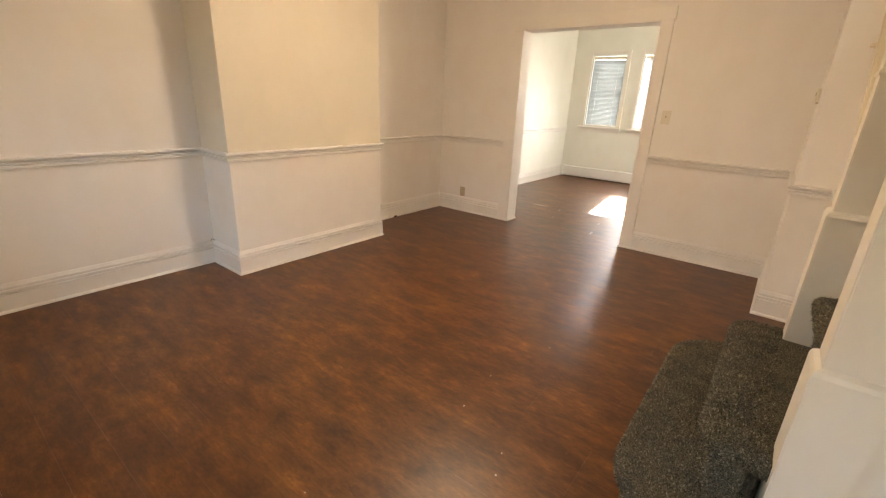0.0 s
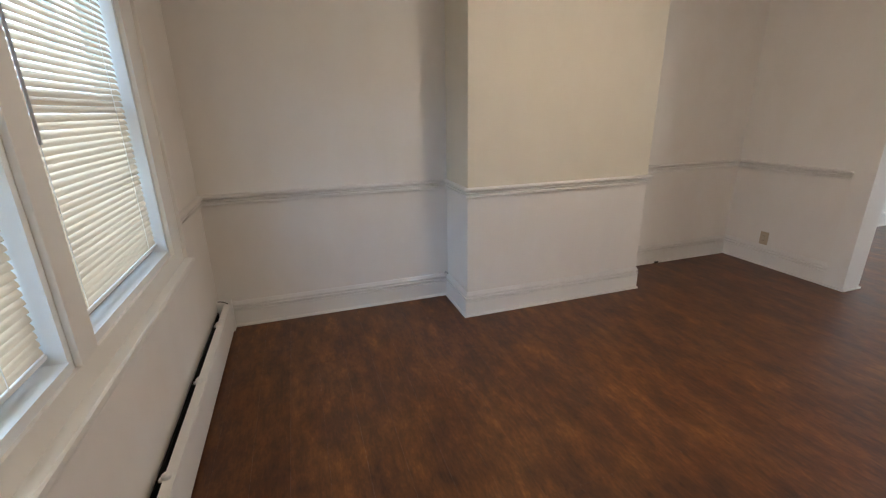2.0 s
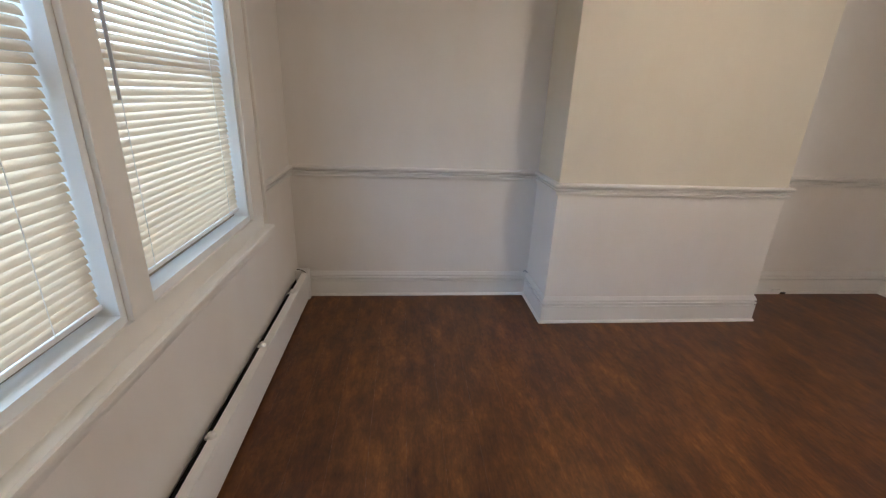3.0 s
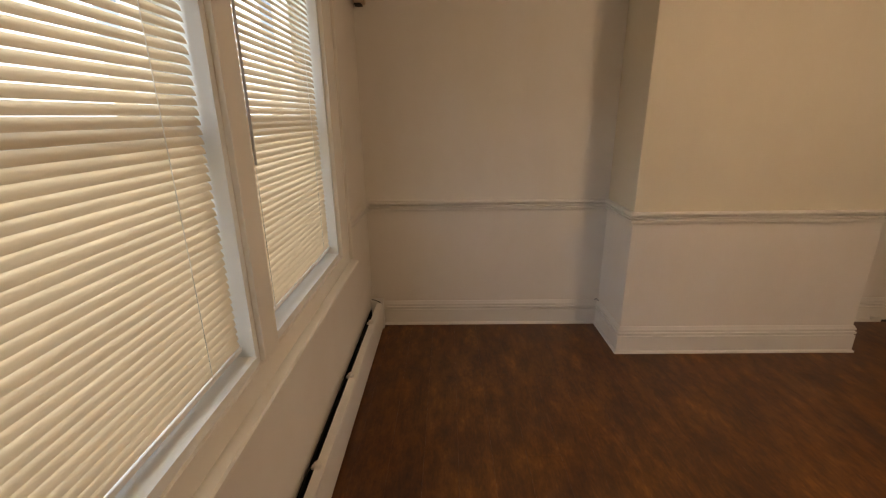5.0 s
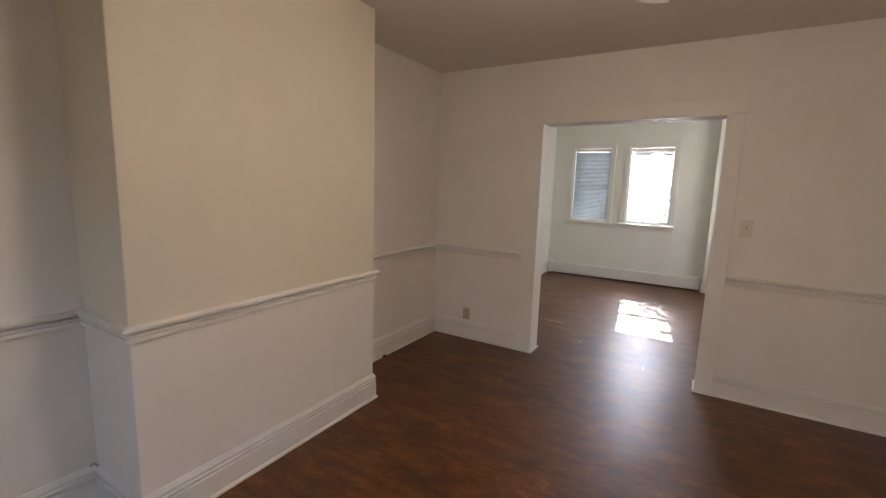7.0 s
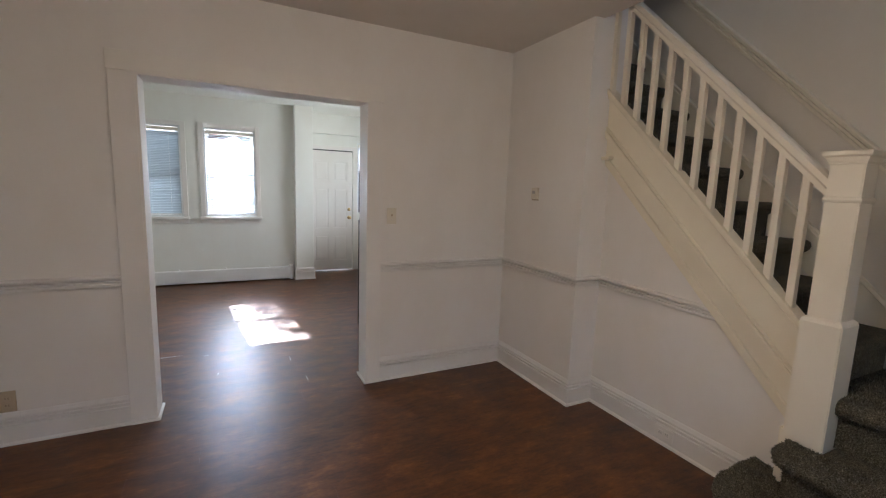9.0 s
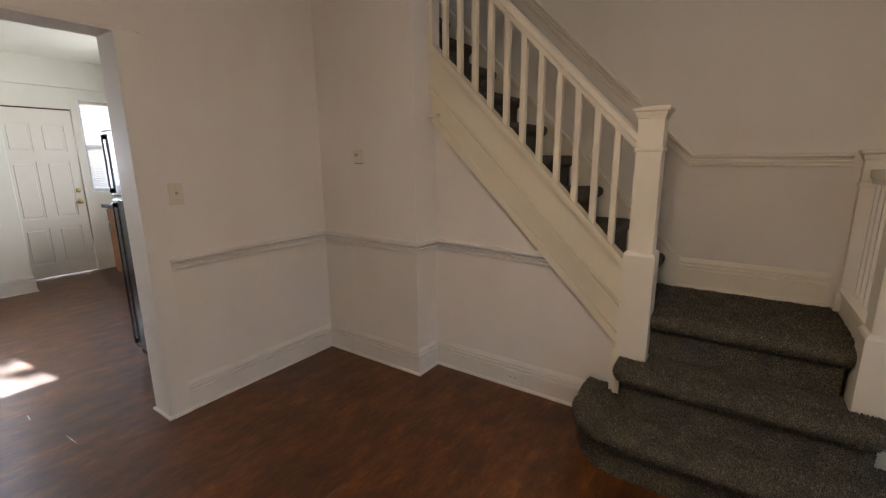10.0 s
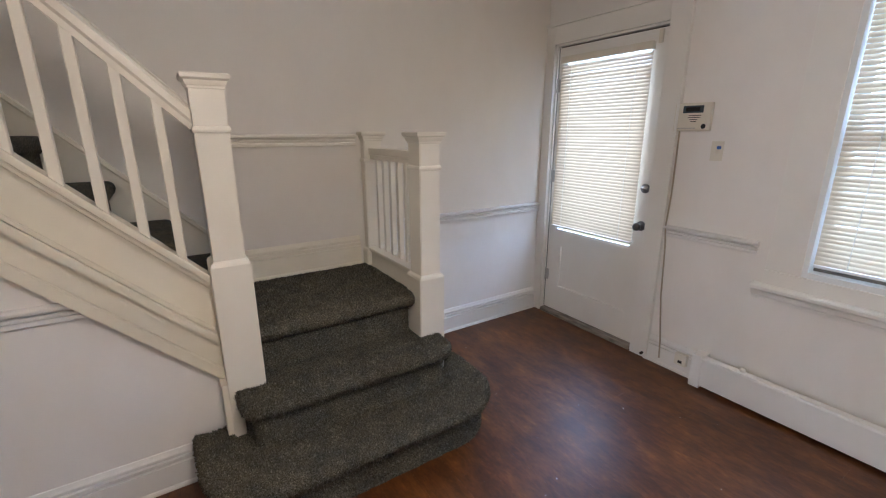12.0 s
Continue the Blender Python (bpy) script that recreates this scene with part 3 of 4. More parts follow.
# ---- the back door ----
def back_door():
    y0, y1, x = DOOR_Y0 + 0.015, DOOR_Y1 - 0.015, -0.025
    ob = tagged(thing("door_1", Matrix.Translation((0, 0, 0)), "white painted wooden half-glass door, closed", "door"), "", "", "", "structure")
    g = (-4.165, -3.50, 0.695, 1.945)
    bm = bmesh.new()
    wall_x(bm, x - 0.04, x, y0, y1, 0.035, 2.038, [(*g[:2], g[2], g[3]), (-4.10, -3.50, 0.22, 0.575)])
    part("door_leaf", bm, TRIM, ob)
    bm = boxed(x - 0.03, x - 0.014, -4.10, -3.50, 0.22, 0.575)
    part("panel", bm, TRIM, ob, "recessed lower panel")
    bm = boxed(x - 0.014, x + 0.003, -4.10, -3.50, 0.22, 0.245, bevel=0.004)
    part("panel_ledge", bm, TRIM, ob)
    # dark strips down both edges stand for the shade in the gaps
    bm = boxed(x - 0.003, x + 0.0025, y1 - 0.001, y1 + 0.003, 0.035, 2.038)
    box(bm, x - 0.003, x + 0.0025, y0 - 0.0028, y0, 0.035, 2.038)
    part("edge_gap_shade", bm, DARK, ob, "dark strip for the shaded gap round the door")
    pane = part("pane", boxed(x - 0.026, x - 0.02, g[0], g[1], g[2], g[3]), GLASS, ob, "clear glass pane")
    pane.visible_shadow = False
    bm = bmesh.new()
    for a, b, c, d in ((g[0], g[0] + 0.014, g[2], g[3]), (g[1] - 0.014, g[1], g[2], g[3]), (g[0], g[1], g[2], g[2] + 0.014), (g[0], g[1], g[3] - 0.014, g[3])):
        box(bm, x - 0.016, x - 0.003, a, b, c, d)
    part("glazing_bead", bm, TRIM, ob)
    bm = lathe(bmesh.new(), (x, -3.445, 0.862), (1, 0, 0), [(0, 0.032), (0.006, 0.032), (0.01, 0.014), (0.03, 0.011), (0.036, 0.022), (0.05, 0.027), (0.062, 0.024), (0.067, 0.012)])
    part("door_knob", bm, TARNISH, ob, "tarnished chrome knob", True)
    bm = lathe(bmesh.new(), (x, -3.445, 1.105), (1, 0, 0), [(0, 0.03), (0.008, 0.03), (0.014, 0.024), (0.016, 0.012), (0.02, 0.01)])
    box(bm, x + 0.016, x + 0.03, -3.463, -3.427, 1.1, 1.11, bevel=0.002)
    part("deadbolt", bm, TARNISH, ob, "chrome deadbolt turn", True)
    # solid dark strip fills the head gap in place of its shade
    part("head_gap_shade", boxed(x - 0.035, x - 0.012, y0, y1, 2.0382, 2.0465), DARK, ob, "dark strip for the shaded gap above the door")
    for z in (0.32, 1.12, 1.78):
        bm = boxed(x - 0.002, x + 0.006, y0 - 0.012, y0 + 0.028, z - 0.045, z + 0.045, bevel=0.001)
        rod(bm, (x + 0.008, y0 - 0.004, z - 0.05), (x + 0.008, y0 - 0.004, z + 0.05), 0.006, 8)
        part("hinge", bm, GREYCORD, ob, "half-painted steel butt hinge")
    part("contact_sensor", boxed(x, x + 0.014, -3.47, -3.445, 1.955, 2.03, bevel=0.003), IVORY, ob, "beige door contact")


back_door()
bm = boxed(-0.2, -0.005, DOOR_Y0, DOOR_Y0 + 0.012, 0, DOOR_TOP)
box(bm, -0.2, -0.005, DOOR_Y1 - 0.012, DOOR_Y1, 0, DOOR_TOP)
box(bm, -0.2, -0.005, DOOR_Y0, DOOR_Y1, DOOR_TOP - 0.013, DOOR_TOP)
box(bm, -0.10, -0.068, DOOR_Y0, DOOR_Y1, 1.99, DOOR_TOP - 0.013)
box(bm, -0.10, -0.068, DOOR_Y1 - 0.03, DOOR_Y1 - 0.012, 0.03, 1.99)
box(bm, -0.10, -0.068, DOOR_Y0 + 0.012, DOOR_Y0 + 0.03, 0.03, 1.99)
box(bm, 0, 0.02, SOUTH, DOOR_Y0, 0, DOOR_TOP + 0.12, bevel=0.003)
box(bm, 0, 0.02, DOOR_Y1, -3.285, 0, DOOR_TOP + 0.12, bevel=0.003)
box(bm, 0, 0.02, DOOR_Y0, DOOR_Y1, DOOR_TOP, DOOR_TOP + 0.12, bevel=0.003)
box(bm, 0, 0.032, -3.285, -3.268, 0, DOOR_TOP + 0.14, bevel=0.003)
box(bm, 0, 0.032, SOUTH, -3.285, DOOR_TOP + 0.12, DOOR_TOP + 0.14, bevel=0.003)
structure("trim_door_casing", bm, TRIM, "white painted door casing with chipped edges")
structure("trim_threshold", boxed(-0.2, 0.02, DOOR_Y0 + 0.012, DOOR_Y1 - 0.012, 0.0, 0.03, bevel=0.004), SILLWOOD, "worn wooden door threshold")
structure("backing_outside_step", boxed(-1.4, -0.2, -4.5, -3.2, -0.45, -0.06), SILLWOOD, "worn step outside the door")
blind("door_blind", on_west(-3.485, 0.735, 0.0), 0.70, 1.235, 66, "cream mini blind hung on the door's glass", lift=0.0, wand=0, cords=(0.14, 0.86), pitch=0.0215)


# ---- staircase ----
RISE = 0.218
Z2, LAND = 2 * RISE, 3 * RISE


def slope(x):
    """Height of the stringer's top edge."""
    return 0.922 + (x - 2.456)


def bullnose(x0, x1, front, back, r):
    """Plan of a step, clockwise from its back corner, with rounded front corners."""
    pts = []
    def run(a, b):
        k = max(2, int((Vector(b) - Vector(a)).length / 0.02))
        pts.extend((Vector(a).lerp(Vector(b), i / k)) for i in range(k))
    def arc(cx, cy, a0, a1):
        k = max(3, int(r * abs(a1 - a0) / 0.02))
        pts.extend(Vector((cx + r * math.cos(a0 + (a1 - a0) * i / k), cy + r * math.sin(a0 + (a1 - a0) * i / k))) for i in range(k))
    run((x1, back), (x1, front - r))
    arc(x1 - r, front - r, 0, math.pi / 2)
    run((x1 - r, front), (x0 + r, front))
    arc(x0 + r, front - r, math.pi / 2, math.pi)
    run((x0, front - r), (x0, back))
    run((x0, back), (x1, back))
    return pts


def carpet_step(name, plan, z0, z1, parent):
    bm = bmesh.new()
    n = len(plan)
    norms = []
    for i in range(n):
        d = (plan[(i + 1) % n] - plan[i - 1]).normalized()
        norms.append(Vector((d.y, -d.x)))
    rings = []
    heights = [(0.044, z0), (0.046, z0 + 0.05), (0.046, z1 - 0.088), (0.036, z1 - 0.074), (0.010, z1 - 0.062), (0.0, z1 - 0.038), (0.001, z1 - 0.022), (0.009, z1 - 0.008), (0.024, z1 - 0.001), (0.036, z1)]
    for inset, z in heights:
        ring = []
        for p, q in zip(plan, norms):
            k = 0.004 * noise.noise(Vector((p.x * 14, p.y * 14, z * 14))) + 0.003 * noise.noise(Vector((p.x * 60, p.y * 60, z * 60)))
            s = p - q * (inset - k)
            ring.append(bm.verts.new((s.x, s.y, z + (k if z > z0 else 0))))
        rings.append(ring)
    for a, b in zip(rings, rings[1:]):
        for i in range(n):
            bm.faces.new((a[i], a[(i + 1) % n], b[(i + 1) % n], b[i]))
    mid = bm.verts.new((sum(v.co.x for v in rings[-1]) / n, sum(v.co.y for v in rings[-1]) / n, z1))
    for i in range(n):
        bm.faces.new((rings[-1][i], rings[-1][(i + 1) % n], mid))
    step = part(name, bm, CARPET, parent, smooth=True)
    pile(step, 24000)
    return step


def pile(step, per_square_metre):
    """Short tufts all over a carpeted step, as one mesh."""
    me = step.data
    me.calc_loop_triangles()
    co = np.array([v.co[:] for v in me.vertices])
    tri = np.array([t.vertices[:] for t in me.loop_triangles])
    a, b, c = co[tri[:, 0]], co[tri[:, 1]], co[tri[:, 2]]
    cross = np.cross(b - a, c - a)
    size = np.linalg.norm(cross, axis=1) / 2
    normal = cross / (2 * size[:, None] + 1e-12)
    gen = np.random.default_rng(len(co))
    n = int(size.sum() * per_square_metre)
    pick = gen.choice(len(tri), n, p=size / size.sum())
    r1, r2 = np.sqrt(gen.random(n))[:, None], gen.random(n)[:, None]
    base = (1 - r1) * a[pick] + r1 * (1 - r2) * b[pick] + r1 * r2 * c[pick]
    up = normal[pick]
    side = np.cross(up, gen.normal(size=(n, 3)))
    side /= np.linalg.norm(side, axis=1)[:, None] + 1e-9
    other = np.cross(up, side)
    w = gen.uniform(0.0022, 0.0038, (n, 1))
    corners = [base + w * (math.cos(k * 2.0944) * side + math.sin(k * 2.0944) * other) - 0.001 * up for k in range(3)]
    tip = base + up * gen.uniform(0.004, 0.008, (n, 1)) + gen.normal(scale=0.0022, size=(n, 3))
    verts = np.stack([*corners, tip], axis=1).reshape(-1, 3)
    k = np.arange(n) * 4
    faces = np.concatenate([np.stack([k + i, k + (i + 1) % 3, k + 3], axis=1) for i in range(3)])
    mesh = bpy.data.meshes.new("pile_surface")
    mesh.from_pydata(verts.tolist(), [], faces.tolist())
    mesh.materials.append(PILE)
    mesh.polygons.foreach_set("use_smooth", [True] * len(mesh.polygons))
    lean = up + gen.normal(scale=0.28, size=(n, 3))
    lean /= np.linalg.norm(lean, axis=1)[:, None]
    mesh.normals_split_custom_set_from_vertices(np.repeat(lean, 4, axis=0).tolist())
    ob = new("pile_surface", mesh)
    ob.parent = step
    tagged(ob, "", "", "", "stuff")


stairs = thing("staircase", Matrix.Identity(4), "white painted staircase with dark grey carpeted steps", "staircase")
carpet_step("starting_step", bullnose(1.25, 2.59, -3.225, -3.735, 0.27), 0.0, RISE, stairs)
carpet_step("second_step", bullnose(1.43, 2.418, -3.43, -3.618, 0.095), RISE, Z2, stairs)
part("second_step_back", boxed(1.545, 2.288, -3.74, -3.60, RISE, Z2 - 0.001), CARPET, stairs)
carpet_step("landing_step", bullnose(1.515, 2.405, -3.665, SOUTH + 0.002, 0.045), Z2, LAND, stairs)
CLIMB = 0.197
tread = [(0.0, -CLIMB), (0.0, -0.075), (-0.012, -0.066), (-0.028, -0.052), (-0.034, -0.034), (-0.03, -0.014), (-0.016, -0.003), (0.0, 0.0), (CLIMB + 0.004, 0.0), (CLIMB + 0.004, -CLIMB)]
for k in range(1, 12):
    z = LAND + CLIMB * k
    x = z + 1.513
    bm = prism(bmesh.new(), [(x + a, z + b) for a, b in tread], "y", SOUTH + 0.02, -3.742)
    part("tread", bm, CARPET, stairs)
bm = boxed(2.408, 2.462, -3.735, -3.64, RISE - 0.01, Z2 + 0.02, bevel=0.003)
part("stringer_foot", bm, STAIRTRIM, stairs)
bm = boxed(1.42, 1.514, -4.32, -3.74, 0, LAND + 0.085, bevel=0.004)
box(bm, 1.41, 1.526, -4.32, -3.74, LAND + 0.085, LAND + 0.11, bevel=0.006)
part("landing_side", bm, STAIRTRIM, stairs, "white painted side board of the landing")
x0, x1 = 2.40, JOG_X
part("stringer", prism(bmesh.new(), [(x0, slope(x0)), (x1, slope(x1)), (x1, slope(x1) - 0.292), (x0, slope(x0) - 0.292)], "y", UNDER_Y, -3.700), CREAM, stairs, "cream painted stringer board")
for nm, hi, lo, y in (("stringer_cap", 0.012, -0.022, -3.668), ("stringer_moulding", -0.026, -0.046, -3.678), ("stringer_bead", -0.046, -0.066, -3.692), ("upper_bead", -0.222, -0.243, -3.686), ("lower_moulding", -0.246, -0.292, -3.680), ("lower_band", -0.292, -0.405, -3.704), ("edge_bead", -0.403, -0.465, -3.698)):
    bm = prism(bmesh.new(), [(x0 + 0.03, slope(x0 + 0.03) + hi), (x1, slope(x1) + hi), (x1, slope(x1) + lo), (x0 + 0.03, slope(x0 + 0.03) + lo)], "y", -3.755 if nm == "stringer_cap" else UNDER_Y + 0.001 if nm in ("lower_band", "edge_bead") else -3.700, y)
    bmesh.ops.bevel(bm, geom=bm.edges[:], offset=0.004, segments=2, affect="EDGES")
    part(nm, bm, CREAM, stairs)
part("end_ledge", boxed(3.585, JOG_X, UNDER_Y, -3.664, 1.68, 1.70, bevel=0.003), CREAM, stairs)


def newel(name, cx, cy, z0, z_base, z_band, z_top, parent, half=False):
    """A square post with a wider foot, a necking band and a moulded cap."""
    def ring(bm, w, z):
        back = -0.0 if half else w
        return [bm.verts.new((cx + a, cy + b, z)) for a, b in ((-w, -back if not half else -0.03), (w, -back if not half else -0.03), (w, w if not half else w - 0.03), (-w, w if not half else w - 0.03))]
    def stack(levels):
        bm = bmesh.new()
        rings = [ring(bm, w, z) for w, z in levels]
        for a, b in zip(rings, rings[1:]):
            for i in range(4):
                bm.faces.new((a[i], a[(i + 1) % 4], b[(i + 1) % 4], b[i]))
        bm.faces.new(rings[0][::-1])
        bm.faces.new(rings[-1])
        long = [e for e in bm.edges if abs(e.verts[0].co.z - e.verts[1].co.z) > 0.05]
        bmesh.ops.bevel(bm, geom=long, offset=0.004, segments=2, affect="EDGES")
        return bm
    post = part(name, stack([(0.056, z_base - 0.05), (0.056, z_top - 0.03)]), STAIRTRIM, parent)
    part("post_base", stack([(0.072, z0), (0.072, z_base - 0.012), (0.067, z_base), (0.057, z_base + 0.008)]), STAIRTRIM, post)
    part("neck_band", stack([(0.0565, z_band - 0.014), (0.061, z_band - 0.010), (0.063, z_band - 0.002), (0.060, z_band + 0.006), (0.0565, z_band + 0.010)]), STAIRTRIM, post)
    part("post_cap", stack([(0.0565, z_top - 0.048), (0.0595, z_top - 0.045), (0.0595, z_top - 0.038), (0.063, z_top - 0.034), (0.067, z_top - 0.024), (0.0675, z_top - 0.019), (0.073, z_top - 0.016), (0.077, z_top - 0.012), (0.078, z_top + 0.001), (0.074, z_top + 0.005)]), STAIRTRIM, post)
    return post


newel("newel_post", 2.367, -3.688, RISE - 0.01, 0.972, 1.466, 1.648, stairs)
newel("newel_post", 1.466, -3.684, RISE - 0.01, 0.748, 1.290, 1.450, stairs)
newel("half_newel_post", 1.468, SOUTH + 0.03, LAND, 0.75, 1.295, 1.452, stairs, True)
# handrail and balusters
hr = lambda x: 1.565 + (x - 2.446)
sec = [(-0.030, -0.012), (-0.030, -0.045), (-0.022, -0.058), (-0.020, -0.085), (0.020, -0.085), (0.022, -0.058), (0.030, -0.045), (0.030, -0.012), (0.018, 0.0), (-0.018, 0.0)]
bm = bmesh.new()
ends = [[bm.verts.new((x, -3.708 + a, hr(x) + b)) for a, b in sec] for x in (2.42, JOG_X)]
for i in range(len(sec)):
    j = (i + 1) % len(sec)
    bm.faces.new((ends[0][i], ends[0][j], ends[1][j], ends[1][i]))
bm.faces.new(ends[0][::-1])
bm.faces.new(ends[1])
part("handrail", bm, STAIRTRIM, stairs)
bal = bpy.data.meshes.new("baluster")
bm = bmesh.new()
prism(bm, [(-0.016, 0.005 - 0.016), (0.016, 0.005 + 0.016), (0.016, 0.57 + 0.016), (-0.016, 0.57 - 0.016)], "y", -0.016, 0.016)
bmesh.ops.bevel(bm, geom=[e for e in bm.edges if abs(e.verts[0].co.z - e.verts[1].co.z) > 0.3], offset=0.003, segments=1, affect="EDGES")
bmesh.ops.recalc_face_normals(bm, faces=bm.faces[:])
bm.to_mesh(bal)
bm.free()
bal.materials.append(STAIRTRIM)
for i in range(12):
    x = 2.520 + 0.1022 * i
    piece("baluster", bal, stairs, (x, -3.708, slope(x)))
# the short rail along the landing
bm = boxed(1.438, 1.498, -4.28, -3.66, 1.325, 1.365, bevel=0.008)
box(bm, 1.448, 1.488, -4.28, -3.66, 1.30, 1.325, bevel=0.003)
part("landing_handrail", bm, STAIRTRIM, stairs)
short = bpy.data.meshes.new("short_baluster")
bm = boxed(-0.013, 0.013, -0.013, 0.013, LAND + 0.105, 1.303, bevel=0.003)
bmesh.ops.recalc_face_normals(bm, faces=bm.faces[:])
bm.to_mesh(short)
bm.free()
short.materials.append(STAIRTRIM)
for i in range(6):
    piece("short_baluster", short, stairs, (1.468, -4.21 + 0.088 * i, 0))
# mouldings that climb the stairwell wall
structure("baseboard_landing", sweep([(2.25, SOUTH), (1.56, SOUTH)], BASE, LAND), CREAM, "cream painted baseboard on the landing")
structure("trim_rail_landing", sweep([(2.25, SOUTH), (1.56, SOUTH)], RAIL, 1.382), STAIRTRIM, "cream chair rail above the landing")


def climbing(profile, x0, x1, z0):
    bm = bmesh.new()
    r = [[bm.verts.new((x, SOUTH + d, z0 + (x - x0) + h)) for d, h in profile] for x in (x0, x1)]
    k = len(profile)
    for i in range(k):
        bm.faces.new((r[0][i], r[1][i], r[1][(i + 1) % k], r[0][(i + 1) % k]))
    bm.faces.new(r[0])
    bm.faces.new(r[1][::-1])
    return bm


structure("trim_rail_stairs", climbing([(d, h * 1.3) for d, h in RAIL], 2.25, 4.6, 1.375), STAIRTRIM, "cream chair rail climbing with the stairs")
structure("trim_skirt_stairs", climbing([(0, -0.25), (0.018, -0.25), (0.018, -0.03), (0.026, -0.02), (0.024, 0.0), (0, 0.004)], 2.25, 4.6, LAND + 0.18), CREAM, "cream stair skirt board")


# ---- heaters ----
def heater(name, m, length, label):
    """Baseboard heater: local x along the wall, y into the room."""
    ob = thing(name, m, label, "heater")
    # plate gets the dark colour of the shade inside the slot
    part("back_plate", boxed(0.0, length, 0, 0.006, 0.01, 0.15), DARK, ob, "inner plate darkened for the shade in the slot")
    prof = [(0.078, 0.02), (0.083, 0.02), (0.085, 0.184), (0.081, 0.195), (0.046, 0.200), (0.045, 0.196), (0.077, 0.190), (0.080, 0.182)]
    part("front_cover", prism(bmesh.new(), [(y, z) for y, z in prof], "x", 0.02, length - 0.02), ENAMEL, ob)
    bm = boxed(0.0, 0.055, 0, 0.088, 0.0, 0.215, bevel=0.006)
    part("end_cap", bm, ENAMEL, ob)
    part("end_cap", boxed(length - 0.06, length, 0, 0.088, 0.0, 0.202, bevel=0.006), ENAMEL, ob)
    fins = bmesh.new()
    for i in range(int((length - 0.2) / 0.014)):
        x = 0.1 + i * 0.014
        box(fins, x, x + 0.002, 0.012, 0.05, 0.07, 0.13)
    tagged(part("fin_pack", fins, DARK, ob, "dark metal fins"), "", "", "", "stuff")
    part("heating_pipe", rod(bmesh.new(), (0.05, 0.03, 0.1), (length - 0.05, 0.03, 0.1), 0.011, 10), DARK, ob, "dark heating pipe")
    n = max(2, int(length / 0.55))
    for i in range(n):
        x = 0.35 + i * (length - 0.6) / (n - 1)
        bm = lathe(bmesh.new(), (x, 0.054, 0.197), (0, 0, 1), [(0, 0.016), (0.014, 0.015), (0.02, 0.009), (0.022, 0.002)], 12)
        box(bm, x - 0.008, x + 0.008, 0.03, 0.066, 0.188, 0.20, bevel=0.003)
        part("bracket", bm, ENAMEL, ob)
    return ob


heater("baseboard_heater", on_west(-0.03, 0.0), 2.93, "long white metal baseboard heater under the windows")
heater("baseboard_heater", on_east(-2.33, 0.004, FRONT_X), 2.36, "white metal baseboard heater in the front room")


# ---- small wall things ----
def plate(name, m, w, h, label, category, mat=IVORY):
    ob = thing(name, m, label, category)
    part("cover_plate", boxed(-w / 2, w / 2, 0, 0.006, -h / 2, h / 2, bevel=0.002), mat, ob)
    return ob


def switch(m, label):
    ob = plate("light_switch", m, 0.072, 0.116, label, "light switch")
    bm = boxed(-0.005, 0.005, 0.006, 0.018, -0.002, 0.014, bevel=0.002)
    part("toggle", bm, TAN, ob)
    for z in (-0.03, 0.03):
        part("screw", lathe(bmesh.new(), (0, 0.006, z), (0, 1, 0), [(0, 0.003), (0.001, 0.003)], 8), SILVER, ob)
    return ob


def outlet(m, label, flat=False, mat=IVORY):
    ob = plate("wall_outlet", m, 0.116 if flat else 0.072, 0.072 if flat else 0.116, label, "outlet", mat)
    for s in (-0.02, 0.02):
        a, c = (s, 0) if flat else (0, s)
        face = part("socket", boxed(a - 0.015, a + 0.015, 0.006, 0.009, c - 0.014, c + 0.014, bevel=0.003), mat, ob)
        bm = boxed(a - 0.007, a - 0.005, 0.009, 0.0095, c - 0.005, c + 0.005)
        box(bm, a + 0.005, a + 0.007, 0.009, 0.0095, c - 0.005, c + 0.005)
        part("slot", bm, DARK, face)
    return ob


def on_north_facing(x, y, z):
    """Local frame on a wall that faces north."""
    return Matrix.Translation((x, y, z))


switch(on_east(-2.53, 1.25, EAST), "ivory toggle switch on the wall by the opening")
outlet(on_east(-0.37, 0.245, EAST), "tan outlet above the baseboard", False, TAN)
outlet(on_north_facing(3.05, UNDER_Y + 0.018, 0.075), "white outlet set in the baseboard", True, TRIM)
t_stat = thing("thermostat", on_north_facing(4.125, JOG_Y, 1.445), "small beige wall thermostat", "thermostat")
part("body", boxed(-0.034, 0.034, 0, 0.02, -0.042, 0.045, bevel=0.005), IVORY, t_stat)
part("dial", boxed(-0.010, 0.020, 0.02, 0.024, 0.000, 0.022, bevel=0.0015), GREYCORD, t_stat, "grey setting dial")
part("base_plate", boxed(-0.034, 0.034, 0, 0.012, -0.050, -0.041, bevel=0.002), BEIGE, t_stat)

key = thing("alarm_keypad", on_west(-3.192, 1.532) @ Matrix.Diagonal((0.9, 0.9, 0.97, 1)), "beige alarm keypad with a dark screen", "keypad")
part("body", boxed(-0.112, 0.112, 0, 0.032, -0.078, 0.078, bevel=0.010), IVORY, key)
part("screen", boxed(-0.065, 0.058, 0.032, 0.0345, 0.022, 0.062, bevel=0.002), LCD, key, "dark display screen")
part("display_text", boxed(-0.045, 0.04, 0.0345, 0.0352, 0.030, 0.054), BLACK, key)
for r, (a, b) in enumerate(((-0.055, 0.02), (-0.05, 0.024), (-0.035, 0.012), (-0.03, 0.008))):
    part("label_line", boxed(a, b, 0.032, 0.0327, 0.006 - r * 0.011, 0.010 - r * 0.011), DARK, key)
